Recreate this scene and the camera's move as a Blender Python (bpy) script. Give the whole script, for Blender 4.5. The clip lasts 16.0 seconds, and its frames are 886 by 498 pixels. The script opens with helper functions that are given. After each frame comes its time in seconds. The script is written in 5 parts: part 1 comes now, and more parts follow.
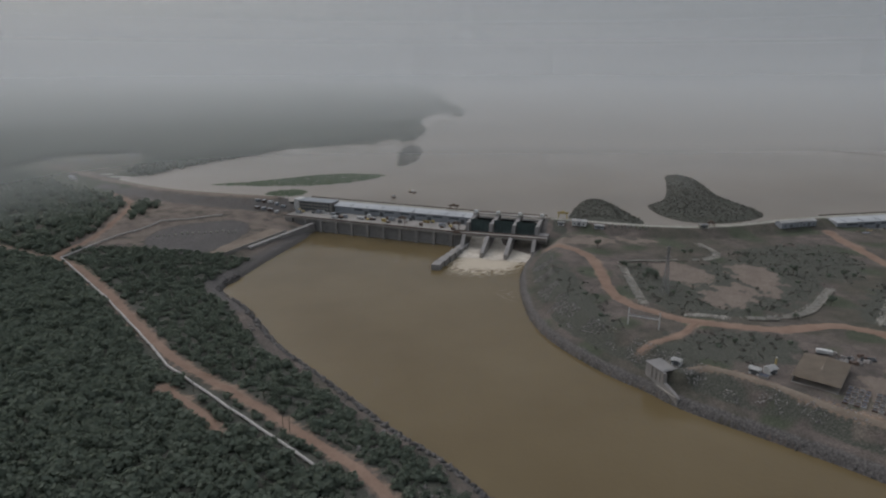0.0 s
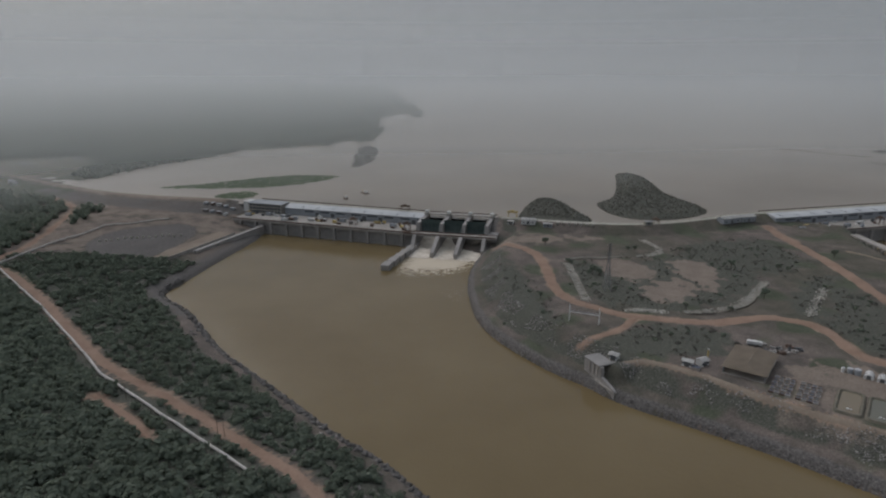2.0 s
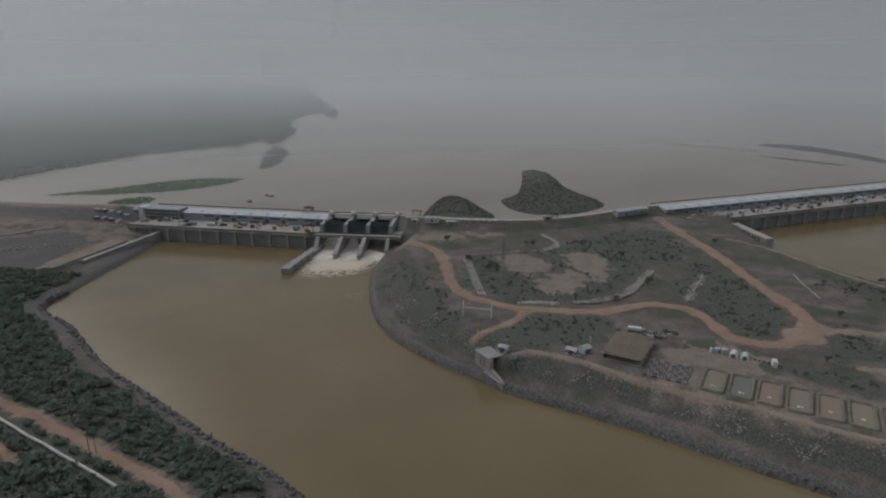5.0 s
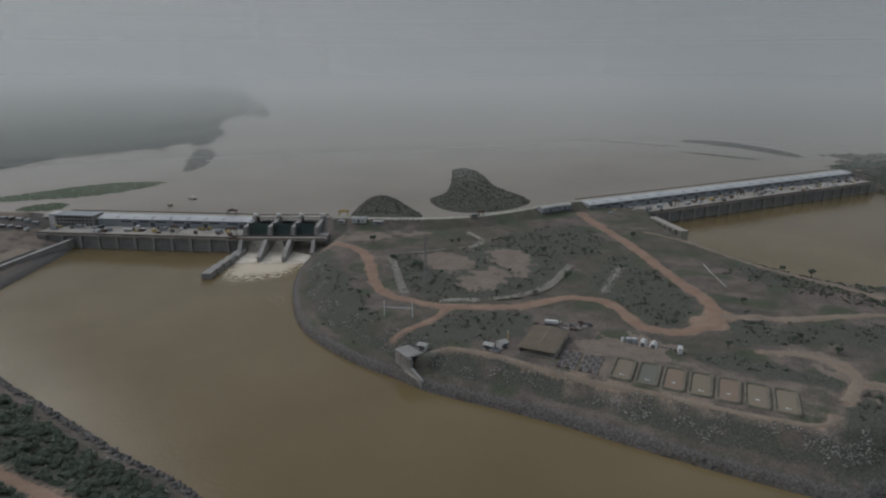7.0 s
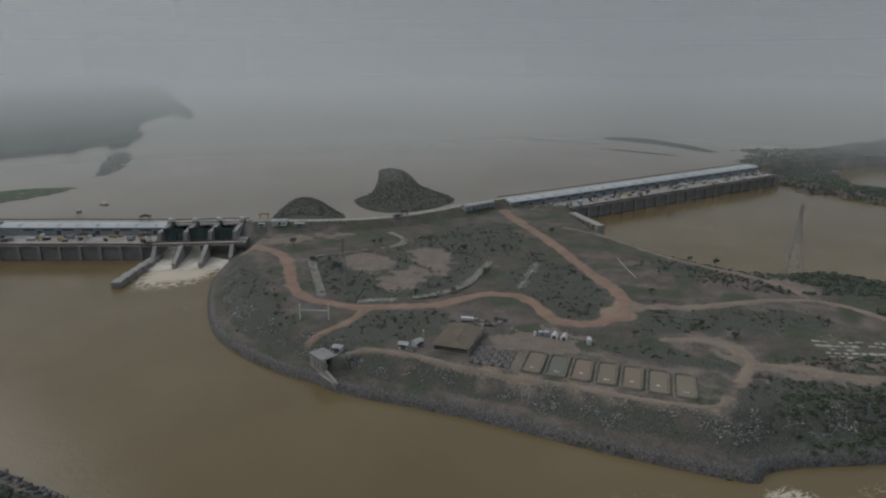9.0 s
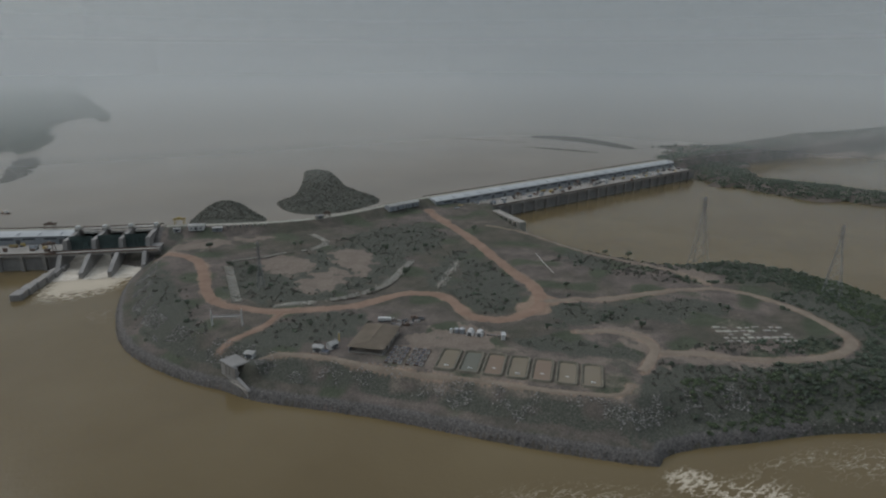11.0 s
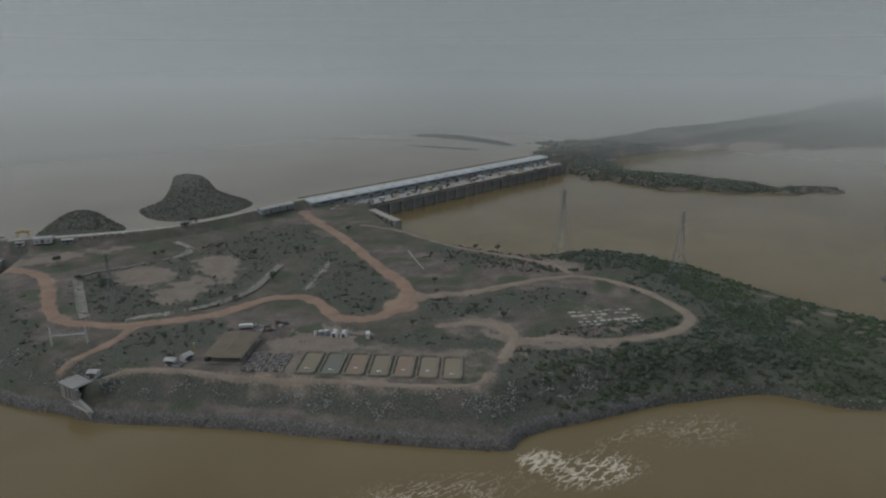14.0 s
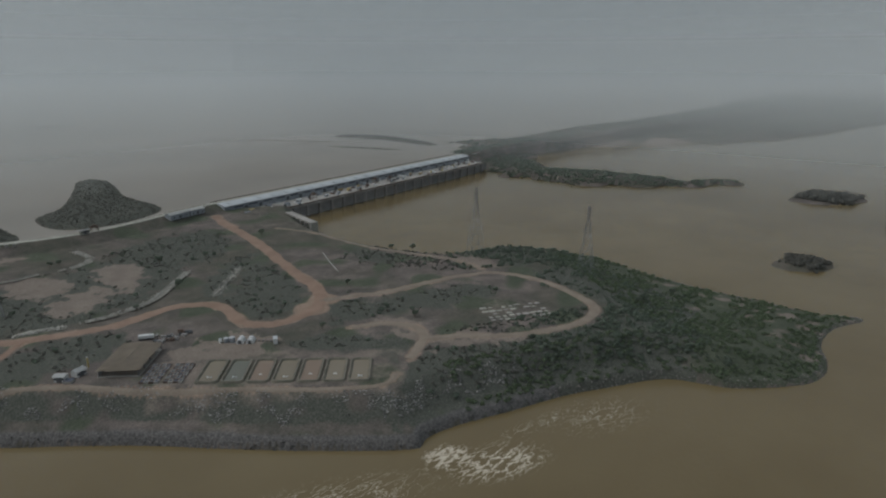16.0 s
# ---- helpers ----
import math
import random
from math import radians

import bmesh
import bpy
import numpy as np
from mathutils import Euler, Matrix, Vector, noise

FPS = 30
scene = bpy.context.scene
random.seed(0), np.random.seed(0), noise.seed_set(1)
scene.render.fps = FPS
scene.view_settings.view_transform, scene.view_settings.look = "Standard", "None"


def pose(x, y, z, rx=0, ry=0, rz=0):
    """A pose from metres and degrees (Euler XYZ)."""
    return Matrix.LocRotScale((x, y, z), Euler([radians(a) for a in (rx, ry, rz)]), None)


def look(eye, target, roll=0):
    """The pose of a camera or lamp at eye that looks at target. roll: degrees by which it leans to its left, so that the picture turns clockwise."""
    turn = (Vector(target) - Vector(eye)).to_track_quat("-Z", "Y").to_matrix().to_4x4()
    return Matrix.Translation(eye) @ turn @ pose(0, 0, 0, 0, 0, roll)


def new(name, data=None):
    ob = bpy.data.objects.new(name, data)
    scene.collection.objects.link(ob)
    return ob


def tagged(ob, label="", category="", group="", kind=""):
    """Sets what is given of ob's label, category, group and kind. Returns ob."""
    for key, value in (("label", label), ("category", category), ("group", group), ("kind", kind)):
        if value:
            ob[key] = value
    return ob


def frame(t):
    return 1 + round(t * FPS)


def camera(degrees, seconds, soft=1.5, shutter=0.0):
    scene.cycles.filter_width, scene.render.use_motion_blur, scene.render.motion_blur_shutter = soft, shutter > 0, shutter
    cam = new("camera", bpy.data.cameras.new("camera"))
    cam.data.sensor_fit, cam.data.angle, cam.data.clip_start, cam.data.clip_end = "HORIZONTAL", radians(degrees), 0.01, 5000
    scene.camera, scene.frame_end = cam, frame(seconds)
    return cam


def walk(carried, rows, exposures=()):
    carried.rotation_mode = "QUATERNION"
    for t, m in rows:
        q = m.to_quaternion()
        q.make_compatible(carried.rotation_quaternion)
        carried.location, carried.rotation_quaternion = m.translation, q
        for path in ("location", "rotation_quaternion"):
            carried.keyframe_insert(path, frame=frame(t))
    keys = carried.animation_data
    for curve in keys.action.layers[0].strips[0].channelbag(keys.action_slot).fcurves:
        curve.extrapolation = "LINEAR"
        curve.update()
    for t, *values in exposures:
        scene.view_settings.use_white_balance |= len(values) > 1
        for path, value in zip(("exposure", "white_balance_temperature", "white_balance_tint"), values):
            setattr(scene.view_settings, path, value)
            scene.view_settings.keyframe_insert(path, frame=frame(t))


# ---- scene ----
cam = camera(70.67, 16.0, soft=2.2)
# seconds, eye x, y, z, heading, tilt
ROWS = [
    (0.0, -0.00, 0.00, 180.00, -0.00, -16.40),
    (0.5, 3.74, -0.30, 179.97, -0.54, -16.39),
    (1.0, 7.49, -0.63, 179.94, -1.43, -16.37),
    (1.5, 11.25, -0.99, 179.89, -2.32, -16.36),
    (2.0, 15.00, -1.38, 179.84, -3.30, -16.35),
    (2.5, 18.75, -1.84, 179.79, -4.19, -16.35),
    (3.0, 22.52, -2.39, 179.78, -5.22, -16.36),
    (3.5, 26.29, -3.07, 179.81, -6.25, -16.37),
    (4.0, 30.06, -3.94, 179.89, -7.70, -16.38),
    (6.5, 48.72, -9.33, 180.44, -14.08, -16.45),
    (7.0, 52.54, -10.56, 180.53, -15.70, -16.48),
    (7.5, 56.38, -11.92, 180.60, -17.07, -16.50),
    (8.0, 60.23, -13.35, 180.65, -18.56, -16.51),
    (8.5, 64.00, -14.81, 180.67, -19.85, -16.51),
    (9.0, 67.74, -16.38, 180.66, -21.47, -16.51),
    (11.5, 85.80, -25.07, 180.42, -28.84, -16.54),
    (12.0, 89.37, -26.99, 180.30, -30.55, -16.56),
    (12.5, 92.84, -29.05, 180.12, -31.99, -16.56),
    (13.0, 96.21, -31.23, 179.93, -33.64, -16.56),
    (13.5, 99.48, -33.51, 179.76, -35.10, -16.55),
    (14.0, 102.65, -35.89, 179.62, -36.82, -16.55),
    (14.5, 105.69, -38.36, 179.51, -38.42, -16.55),
    (15.0, 108.66, -40.92, 179.43, -40.18, -16.55),
    (15.5, 111.57, -43.52, 179.38, -41.61, -16.55),
    (16.0, 114.48, -46.15, 179.34, -43.22, -16.55),
]
walk(cam, [(t, pose(x, y, z, 90 + tilt, 0, yaw)) for t, x, y, z, yaw, tilt in ROWS], [(0.0, 0.1, 6090, 15), (6.5, 0.03, 6010, 12), (16.0, 0.03, 5930, 8)])

# ---- world, sun, exposure ----
SUN_EL, SUN_AZ = radians(42), radians(312)
world = bpy.data.worlds.new("smoky_sky")
scene.world = world
world.use_nodes = True
wn, wl = world.node_tree.nodes, world.node_tree.links
wn.clear()
w_out = wn.new("ShaderNodeOutputWorld")
w_bg = wn.new("ShaderNodeBackground")
w_sky = wn.new("ShaderNodeTexSky")
w_sky.sky_type = "NISHITA"
w_sky.sun_disc = False
w_sky.sun_elevation, w_sky.sun_rotation = SUN_EL, SUN_AZ
w_sky.dust_density, w_sky.air_density = 6.0, 1.2
w_mix = wn.new("ShaderNodeMixRGB")
w_mix.inputs[0].default_value = 0.9
w_mix.inputs[2].default_value = (1.72, 1.83, 1.84, 1)
wl.new(w_sky.outputs[0], w_mix.inputs[1])
# an overcast smoky sky, about three times as bright overhead as at the horizon
w_dir, w_xyz, w_rise = (wn.new("ShaderNode" + n) for n in ("TexCoord", "SeparateXYZ", "MapRange"))
wl.new(w_dir.outputs["Generated"], w_xyz.inputs[0])
wl.new(w_xyz.outputs[2], w_rise.inputs[0])
w_rise.inputs[3].default_value, w_rise.inputs[4].default_value = 1.0, 3.2
w_mul = wn.new("ShaderNodeMixRGB")
w_mul.blend_type = "MULTIPLY"
w_mul.inputs[0].default_value = 1
wl.new(w_mix.outputs[0], w_mul.inputs[1])
w_dot, w_side, w_both = (wn.new("ShaderNode" + n) for n in ("VectorMath", "MapRange", "Math"))
w_dot.operation, w_both.operation = "DOT_PRODUCT", "MULTIPLY"
w_dot.inputs[1].default_value = (math.sin(SUN_AZ), math.cos(SUN_AZ), 0)
wl.new(w_dir.outputs["Generated"], w_dot.inputs[0])
wl.new(w_dot.outputs["Value"], w_side.inputs[0])
for sock, v in zip(w_side.inputs[1:5], (-1.0, 1.0, 0.82, 1.12)):
    sock.default_value = v
wl.new(w_rise.outputs[0], w_both.inputs[0])
wl.new(w_side.outputs[0], w_both.inputs[1])
wl.new(w_both.outputs[0], w_mul.inputs[2])
wl.new(w_mul.outputs[0], w_bg.inputs[0])
w_bg.inputs[1].default_value = 0.1
wl.new(w_bg.outputs[0], w_out.inputs[0])
sun = new("sun", bpy.data.lights.new("sun", "SUN"))
sun.data.energy, sun.data.angle, sun.data.color = 1.0, radians(60), (1.0, 0.97, 0.92)
sun.matrix_world = look((0, 0, 0), (math.sin(SUN_AZ) * -math.cos(SUN_EL), -math.cos(SUN_AZ) * math.cos(SUN_EL), -math.sin(SUN_EL)))


# smoke sheets far behind the headland: distance, density, height of full density
HAZE = [(0, 0.31, 88), (1300, 0.28, 105), (1800, 0.28, 90), (2500, 0.28, 80), (3400, 0.34, 70)]

# ---- materials ----
def shader(name):
    m = bpy.data.materials.new(name)
    m.use_nodes = True
    nt = m.node_tree
    return m, nt, nt.nodes["Principled BSDF"]


def nz(nt, scale, detail=6, rough=0.6, coord=None):
    n = nt.nodes.new("ShaderNodeTexNoise")
    n.inputs["Scale"].default_value, n.inputs["Detail"].default_value, n.inputs["Roughness"].default_value = scale, detail, rough
    if coord:
        nt.links.new(coord, n.inputs["Vector"])
    return n.outputs["Fac"]


def where(nt):
    return nt.nodes.new("ShaderNodeNewGeometry").outputs["Position"]


def ramp(nt, fac, stops):
    r = nt.nodes.new("ShaderNodeValToRGB")
    el = r.color_ramp.elements
    while len(el) < len(stops):
        el.new(0.5)
    for e, (p, c) in zip(el, stops):
        e.position, e.color = p, (*c, 1)
    nt.links.new(fac, r.inputs[0])
    return r.outputs[0]


def step(nt, fac, lo, hi):
    r = nt.nodes.new("ShaderNodeMapRange")
    r.interpolation_type = "SMOOTHSTEP"
    r.inputs[1].default_value, r.inputs[2].default_value = lo, hi
    nt.links.new(fac, r.inputs[0])
    return r.outputs[0]


def mix(nt, fac, a, b):
    n = nt.nodes.new("ShaderNodeMixRGB")
    for sock, v in zip(n.inputs, (fac, a, b)):
        if isinstance(v, (int, float)):
            sock.default_value = v
        elif isinstance(v, tuple):
            sock.default_value = (*v, 1)
        else:
            nt.links.new(v, sock)
    return n.outputs[0]


def mathn(nt, op, a, b):
    n = nt.nodes.new("ShaderNodeMath")
    n.operation = op
    n.use_clamp = op == "MULTIPLY"
    for sock, v in zip(n.inputs, (a, b)):
        if isinstance(v, (int, float)):
            sock.default_value = v
        else:
            nt.links.new(v, sock)
    return n.outputs[0]


def attr(nt, name):
    n = nt.nodes.new("ShaderNodeAttribute")
    n.attribute_name = name
    return n.outputs["Fac"]


def bump(nt, bsdf, fac, strength, dist):
    b = nt.nodes.new("ShaderNodeBump")
    b.inputs["Strength"].default_value, b.inputs["Distance"].default_value = strength, dist
    nt.links.new(fac, b.inputs["Height"])
    nt.links.new(b.outputs[0], bsdf.inputs["Normal"])


def simple(name, a, b, scale=0.3, rough=0.85, metal=0.0, fine=3.0, island=0.0, spec=0.3):
    """Two tones broken by a coarse and a fine noise, with relief."""
    m, nt, bs = shader(name)
    pos = where(nt)
    f = mathn(nt, "ADD", mathn(nt, "MULTIPLY", nz(nt, scale, 5, 0.6, pos), 0.6), mathn(nt, "MULTIPLY", nz(nt, fine, 4, 0.7, pos), 0.4))
    col = ramp(nt, f, [(0.36, a), (0.62, b)])
    if island:
        g = nt.nodes.new("ShaderNodeNewGeometry").outputs["Random Per Island"]
        h = nt.nodes.new("ShaderNodeHueSaturation")
        nt.links.new(col, h.inputs["Color"])
        nt.links.new(mathn(nt, "ADD", mathn(nt, "MULTIPLY", g, island), 1.0 - island / 2), h.inputs["Value"])
        h.inputs["Value"].default_value = 1
        for lk in list(nt.links):
            if lk.to_socket == h.inputs["Value"]:
                lk.from_node.use_clamp = False
        col = h.outputs[0]
    nt.links.new(col, bs.inputs["Base Color"])
    bs.inputs["Roughness"].default_value, bs.inputs["Metallic"].default_value = rough, metal
    bs.inputs["Specular IOR Level"].default_value = spec
    bump(nt, bs, nz(nt, fine, 4, 0.6, pos), 0.25, 0.2)
    return m


def ground_material():
    m, nt, bs = shader("ground_cover")
    pos = where(nt)
    big, mid, fine = nz(nt, 0.012, 5, 0.6, pos), nz(nt, 0.07, 6, 0.65, pos), nz(nt, 0.9, 5, 0.7, pos)
    scrub = ramp(nt, mid, [(0.3, (0.078, 0.070, 0.061)), (0.5, (0.124, 0.105, 0.092)), (0.7, (0.182, 0.149, 0.129))])
    scrub = mix(nt, step(nt, big, 0.42, 0.6), scrub, ramp(nt, mid, [(0.3, (0.06, 0.062, 0.048)), (0.7, (0.115, 0.10, 0.08))]))
    dirt = ramp(nt, mid, [(0.3, (0.19, 0.135, 0.10)), (0.7, (0.27, 0.20, 0.15))])
    tan = ramp(nt, mid, [(0.3, (0.155, 0.127, 0.104)), (0.7, (0.21, 0.174, 0.144))])
    rock = ramp(nt, fine, [(0.3, (0.078, 0.074, 0.07)), (0.7, (0.15, 0.138, 0.128))])
    green = ramp(nt, mid, [(0.3, (0.054, 0.062, 0.042)), (0.65, (0.085, 0.092, 0.064)), (0.8, (0.14, 0.135, 0.10))])
    def masked(name):
        return step(nt, mathn(nt, "ADD", attr(nt, name), mathn(nt, "SUBTRACT", mathn(nt, "MULTIPLY", mid, 0.7), 0.35)), 0.35, 0.6)
    brush = ramp(nt, fine, [(0.3, (0.060, 0.064, 0.051)), (0.55, (0.083, 0.084, 0.069)), (0.75, (0.118, 0.111, 0.094))])
    col = mix(nt, masked("green"), scrub, green)
    col = mix(nt, masked("brush"), col, brush)
    col = mix(nt, masked("tan"), col, tan)
    col = mix(nt, masked("dirt"), col, dirt)
    col = mix(nt, masked("rock"), col, rock)
    sp = ramp(nt, fine, [(0.35, (0.72, 0.72, 0.72)), (0.65, (1.2, 1.2, 1.2))])
    mm = nt.nodes.new("ShaderNodeMixRGB")
    mm.blend_type = "MULTIPLY"
    mm.inputs[0].default_value = 1
    nt.links.new(col, mm.inputs[1])
    nt.links.new(sp, mm.inputs[2])
    nt.links.new(mm.outputs[0], bs.inputs["Base Color"])
    bs.inputs["Roughness"].default_value = 0.95
    bs.inputs["Specular IOR Level"].default_value = 0.15
    bump(nt, bs, mathn(nt, "ADD", fine, mid), 0.6, 1.0)
    return m


def water_material(name, lo, hi, ripple, foam, rough=0.12):
    m, nt, bs = shader(name)
    pos = where(nt)
    col = ramp(nt, nz(nt, 0.008, 4, 0.55, pos), [(0.35, lo), (0.65, hi)])
    if foam:
        mp = nt.nodes.new("ShaderNodeMapping")
        mp.inputs["Rotation"].default_value = (0, 0, radians(-32))
        mp.inputs["Scale"].default_value = (0.55, 1.35, 1)
        nt.links.new(pos, mp.inputs[0])
        cell = nz(nt, 0.17, 7, 0.62, mp.outputs[0])
        fine = nz(nt, 0.8, 5, 0.75, pos)
        ridge = nt.nodes.new("ShaderNodeMath")
        ridge.operation = "ABSOLUTE"
        nt.links.new(mathn(nt, "SUBTRACT", cell, 0.5), ridge.inputs[0])
        strand = mathn(nt, "SUBTRACT", 1.0, mathn(nt, "MULTIPLY", ridge.outputs[0], 15.0))
        f = mathn(nt, "SUBTRACT", mathn(nt, "ADD", attr(nt, "foam"), mathn(nt, "MULTIPLY", strand, 0.42)), mathn(nt, "SUBTRACT", 0.62, mathn(nt, "MULTIPLY", fine, 0.45)))
        fm = step(nt, f, 0.30, 0.62)
        col = mix(nt, fm, col, (0.46, 0.40, 0.31))
        rr = nt.nodes.new("ShaderNodeMapRange")
        nt.links.new(fm, rr.inputs[0])
        rr.inputs[3].default_value, rr.inputs[4].default_value = rough, 0.8
        nt.links.new(rr.outputs[0], bs.inputs["Roughness"])
    else:
        bs.inputs["Roughness"].default_value = rough
    nt.links.new(col, bs.inputs["Base Color"])
    bs.inputs["IOR"].default_value = 1.33
    bs.inputs["Specular IOR Level"].default_value = 0.33
    bump(nt, bs, mathn(nt, "ADD", nz(nt, 0.35, 5, 0.6, pos), nz(nt, 0.05, 3, 0.5, pos)), ripple, 0.5)
    return m


def leaf_material(name, a, b):
    m, nt, bs = shader(name)
    g = nt.nodes.new("ShaderNodeNewGeometry")
    f = mathn(nt, "ADD", mathn(nt, "MULTIPLY", g.outputs["Random Per Island"], 0.5), mathn(nt, "MULTIPLY", nz(nt, 0.06, 3, 0.5, g.outputs["Position"]), 0.5))
    f = mathn(nt, "ADD", mathn(nt, "MULTIPLY", f, 0.7), mathn(nt, "MULTIPLY", nz(nt, 0.018, 4, 0.6, g.outputs["Position"]), 0.3))
    nt.links.new(ramp(nt, f, [(0.28, a), (0.72, b)]), bs.inputs["Base Color"])
    bs.inputs["Roughness"].default_value = 0.8
    bs.inputs["Specular IOR Level"].default_value = 0.2
    tl, mx = nt.nodes.new("ShaderNodeBsdfTranslucent"), nt.nodes.new("ShaderNodeMixShader")
    nt.links.new(ramp(nt, f, [(0.25, a), (0.75, b)]), tl.inputs[0])
    mx.inputs[0].default_value = 0.5
    nt.links.new(bs.outputs[0], mx.inputs[1])
    nt.links.new(tl.outputs[0], mx.inputs[2])
    nt.links.new(mx.outputs[0], nt.nodes["Material Output"].inputs[0])
    return m


GROUND = ground_material()
RIVER = water_material("turbid_river", (0.116, 0.086, 0.042), (0.14, 0.107, 0.056), 0.25, True)
LAKE = water_material("turbid_reservoir", (0.182, 0.157, 0.124), (0.208, 0.18, 0.145), 0.02, False, 0.3)
CHUTE = simple("white_water", (0.36, 0.31, 0.24), (0.62, 0.57, 0.49), 0.12, 0.7, 0, 0.7)
DIRT = simple("red_dirt", (0.17, 0.110, 0.078), (0.24, 0.165, 0.122), 0.06, 0.95, 0, 0.8)
PALE_DIRT = simple("pale_dirt", (0.15, 0.118, 0.09), (0.22, 0.18, 0.14), 0.06, 0.95, 0, 0.8)
CONCRETE = simple("weathered_concrete", (0.19, 0.175, 0.155), (0.33, 0.31, 0.28), 0.05, 0.9, 0, 0.7)
DARK_CONCRETE = simple("stained_concrete", (0.195, 0.184, 0.172), (0.3, 0.284, 0.266), 0.09, 0.85, 0, 0.8)
PALE_CONCRETE = simple("pale_concrete", (0.22, 0.215, 0.18), (0.36, 0.345, 0.295), 0.15, 0.9, 0, 1.2)
ROOF = simple("pale_sheet_roof", (0.31, 0.32, 0.33), (0.43, 0.44, 0.44), 0.05, 0.55, 0, 1.5)
CLADDING = simple("grey_cladding", (0.21, 0.225, 0.24), (0.3, 0.315, 0.325), 0.1, 0.7, 0, 2.0)
TAN_ROOF = simple("tan_sheet_roof", (0.2, 0.165, 0.125), (0.27, 0.225, 0.175), 0.1, 0.8, 0, 1.5)
WHITE = simple("dusty_white_paint", (0.44, 0.44, 0.42), (0.62, 0.61, 0.59), 0.3, 0.6, 0, 2.0)
PIPE = simple("dusty_white_pipe", (0.30, 0.285, 0.26), (0.44, 0.42, 0.39), 0.2, 0.6, 0, 1.5)
DARK = simple("dark_opening", (0.07, 0.072, 0.074), (0.105, 0.108, 0.11), 0.3, 0.5, 0, 2.0)
GLASS = simple("window_glass", (0.05, 0.06, 0.07), (0.08, 0.09, 0.10), 0.3, 0.12, 0, 2.0, spec=0.6)
GATE = simple("green_steel_gate", (0.125, 0.165, 0.16), (0.175, 0.215, 0.208), 0.2, 0.5, 0.2, 1.5)
# darker concrete with recess shade put into its colour; the intake deck shares it
SLOT = simple("shade_tone_concrete", (0.17, 0.163, 0.154), (0.235, 0.226, 0.215), 0.1, 0.85, 0, 0.9)
STEEL = simple("galvanised_steel", (0.22, 0.22, 0.22), (0.34, 0.34, 0.34), 0.5, 0.5, 0.6, 3.0)
RUST = simple("rusty_steel", (0.11, 0.078, 0.062), (0.18, 0.132, 0.105), 0.5, 0.8, 0.3, 3.0)
YELLOW = simple("yellow_paint", (0.36, 0.27, 0.10), (0.46, 0.36, 0.15), 0.5, 0.6, 0, 3.0)
BLUE = simple("blue_sheet", (0.06, 0.066, 0.085), (0.085, 0.093, 0.115), 0.5, 0.5, 0, 3.0)
ROCK = simple("broken_rock", (0.1, 0.094, 0.087), (0.21, 0.193, 0.178), 0.25, 0.95, 0, 1.5, island=0.9)
DARK_ROCK = simple("wet_dark_rock", (0.062, 0.059, 0.056), (0.115, 0.107, 0.099), 0.25, 0.8, 0, 1.5, island=0.7)
RIPRAP = simple("grey_riprap", (0.12, 0.115, 0.108), (0.27, 0.255, 0.238), 0.25, 0.95, 0, 1.5, island=1.1)
BARK = simple("bark", (0.06, 0.05, 0.04), (0.13, 0.11, 0.09), 0.8, 0.95, 0, 4.0)
LEAF = leaf_material("broad_leaves", (0.128, 0.156, 0.12), (0.172, 0.198, 0.15))
DRY_LEAF = leaf_material("dusty_scrub_leaves", (0.125, 0.126, 0.108), (0.18, 0.172, 0.15))
GRASS_LEAF = leaf_material("bright_grass", (0.115, 0.148, 0.092), (0.165, 0.198, 0.122))
WEED = leaf_material("floating_weed_leaves", (0.09, 0.125, 0.075), (0.14, 0.175, 0.105))
RUBBLE = simple("pale_rubble", (0.26, 0.245, 0.21), (0.44, 0.42, 0.37), 0.3, 0.9, 0, 1.6, island=0.5)
POND_A = water_material("pond_olive", (0.15, 0.124, 0.085), (0.178, 0.148, 0.106), 0.05, False)
POND_B = water_material("pond_dark", (0.11, 0.108, 0.085), (0.135, 0.132, 0.105), 0.05, False)
POND_C = water_material("pond_rusty", (0.165, 0.12, 0.085), (0.19, 0.141, 0.103), 0.05, False)


# ---- mesh helpers ----
def arr_mesh(name, v, faces, material, smooth=False):
    """A mesh from arrays; all faces have the same number of corners."""
    v, faces = np.asarray(v, "f4"), np.asarray(faces, "i4")
    me = bpy.data.meshes.new(name)
    k = faces.shape[1]
    me.vertices.add(len(v))
    me.vertices.foreach_set("co", v.ravel())
    me.loops.add(faces.size)
    me.loops.foreach_set("vertex_index", faces.ravel())
    me.polygons.add(len(faces))
    me.polygons.foreach_set("loop_start", np.arange(0, faces.size, k, dtype="i4"))
    me.update(calc_edges=True)
    if smooth:
        me.shade_smooth()
    me.materials.append(material)
    return me


def part(name, bm, material, parent, label=""):
    """Links a bmesh as one mesh object under a thing or a part."""
    me = bpy.data.meshes.new(name)
    bm.to_mesh(me)
    bm.free()
    me.materials.append(material)
    ob = new(name, me)
    ob.parent = parent
    return tagged(ob, label)


def thing(name, x, y, z, rz, label, category, group="", kind=""):
    """An Empty at a thing's base."""
    ob = new(name)
    ob.matrix_basis = pose(x, y, z, 0, 0, rz)
    return tagged(ob, label, category, group, kind)


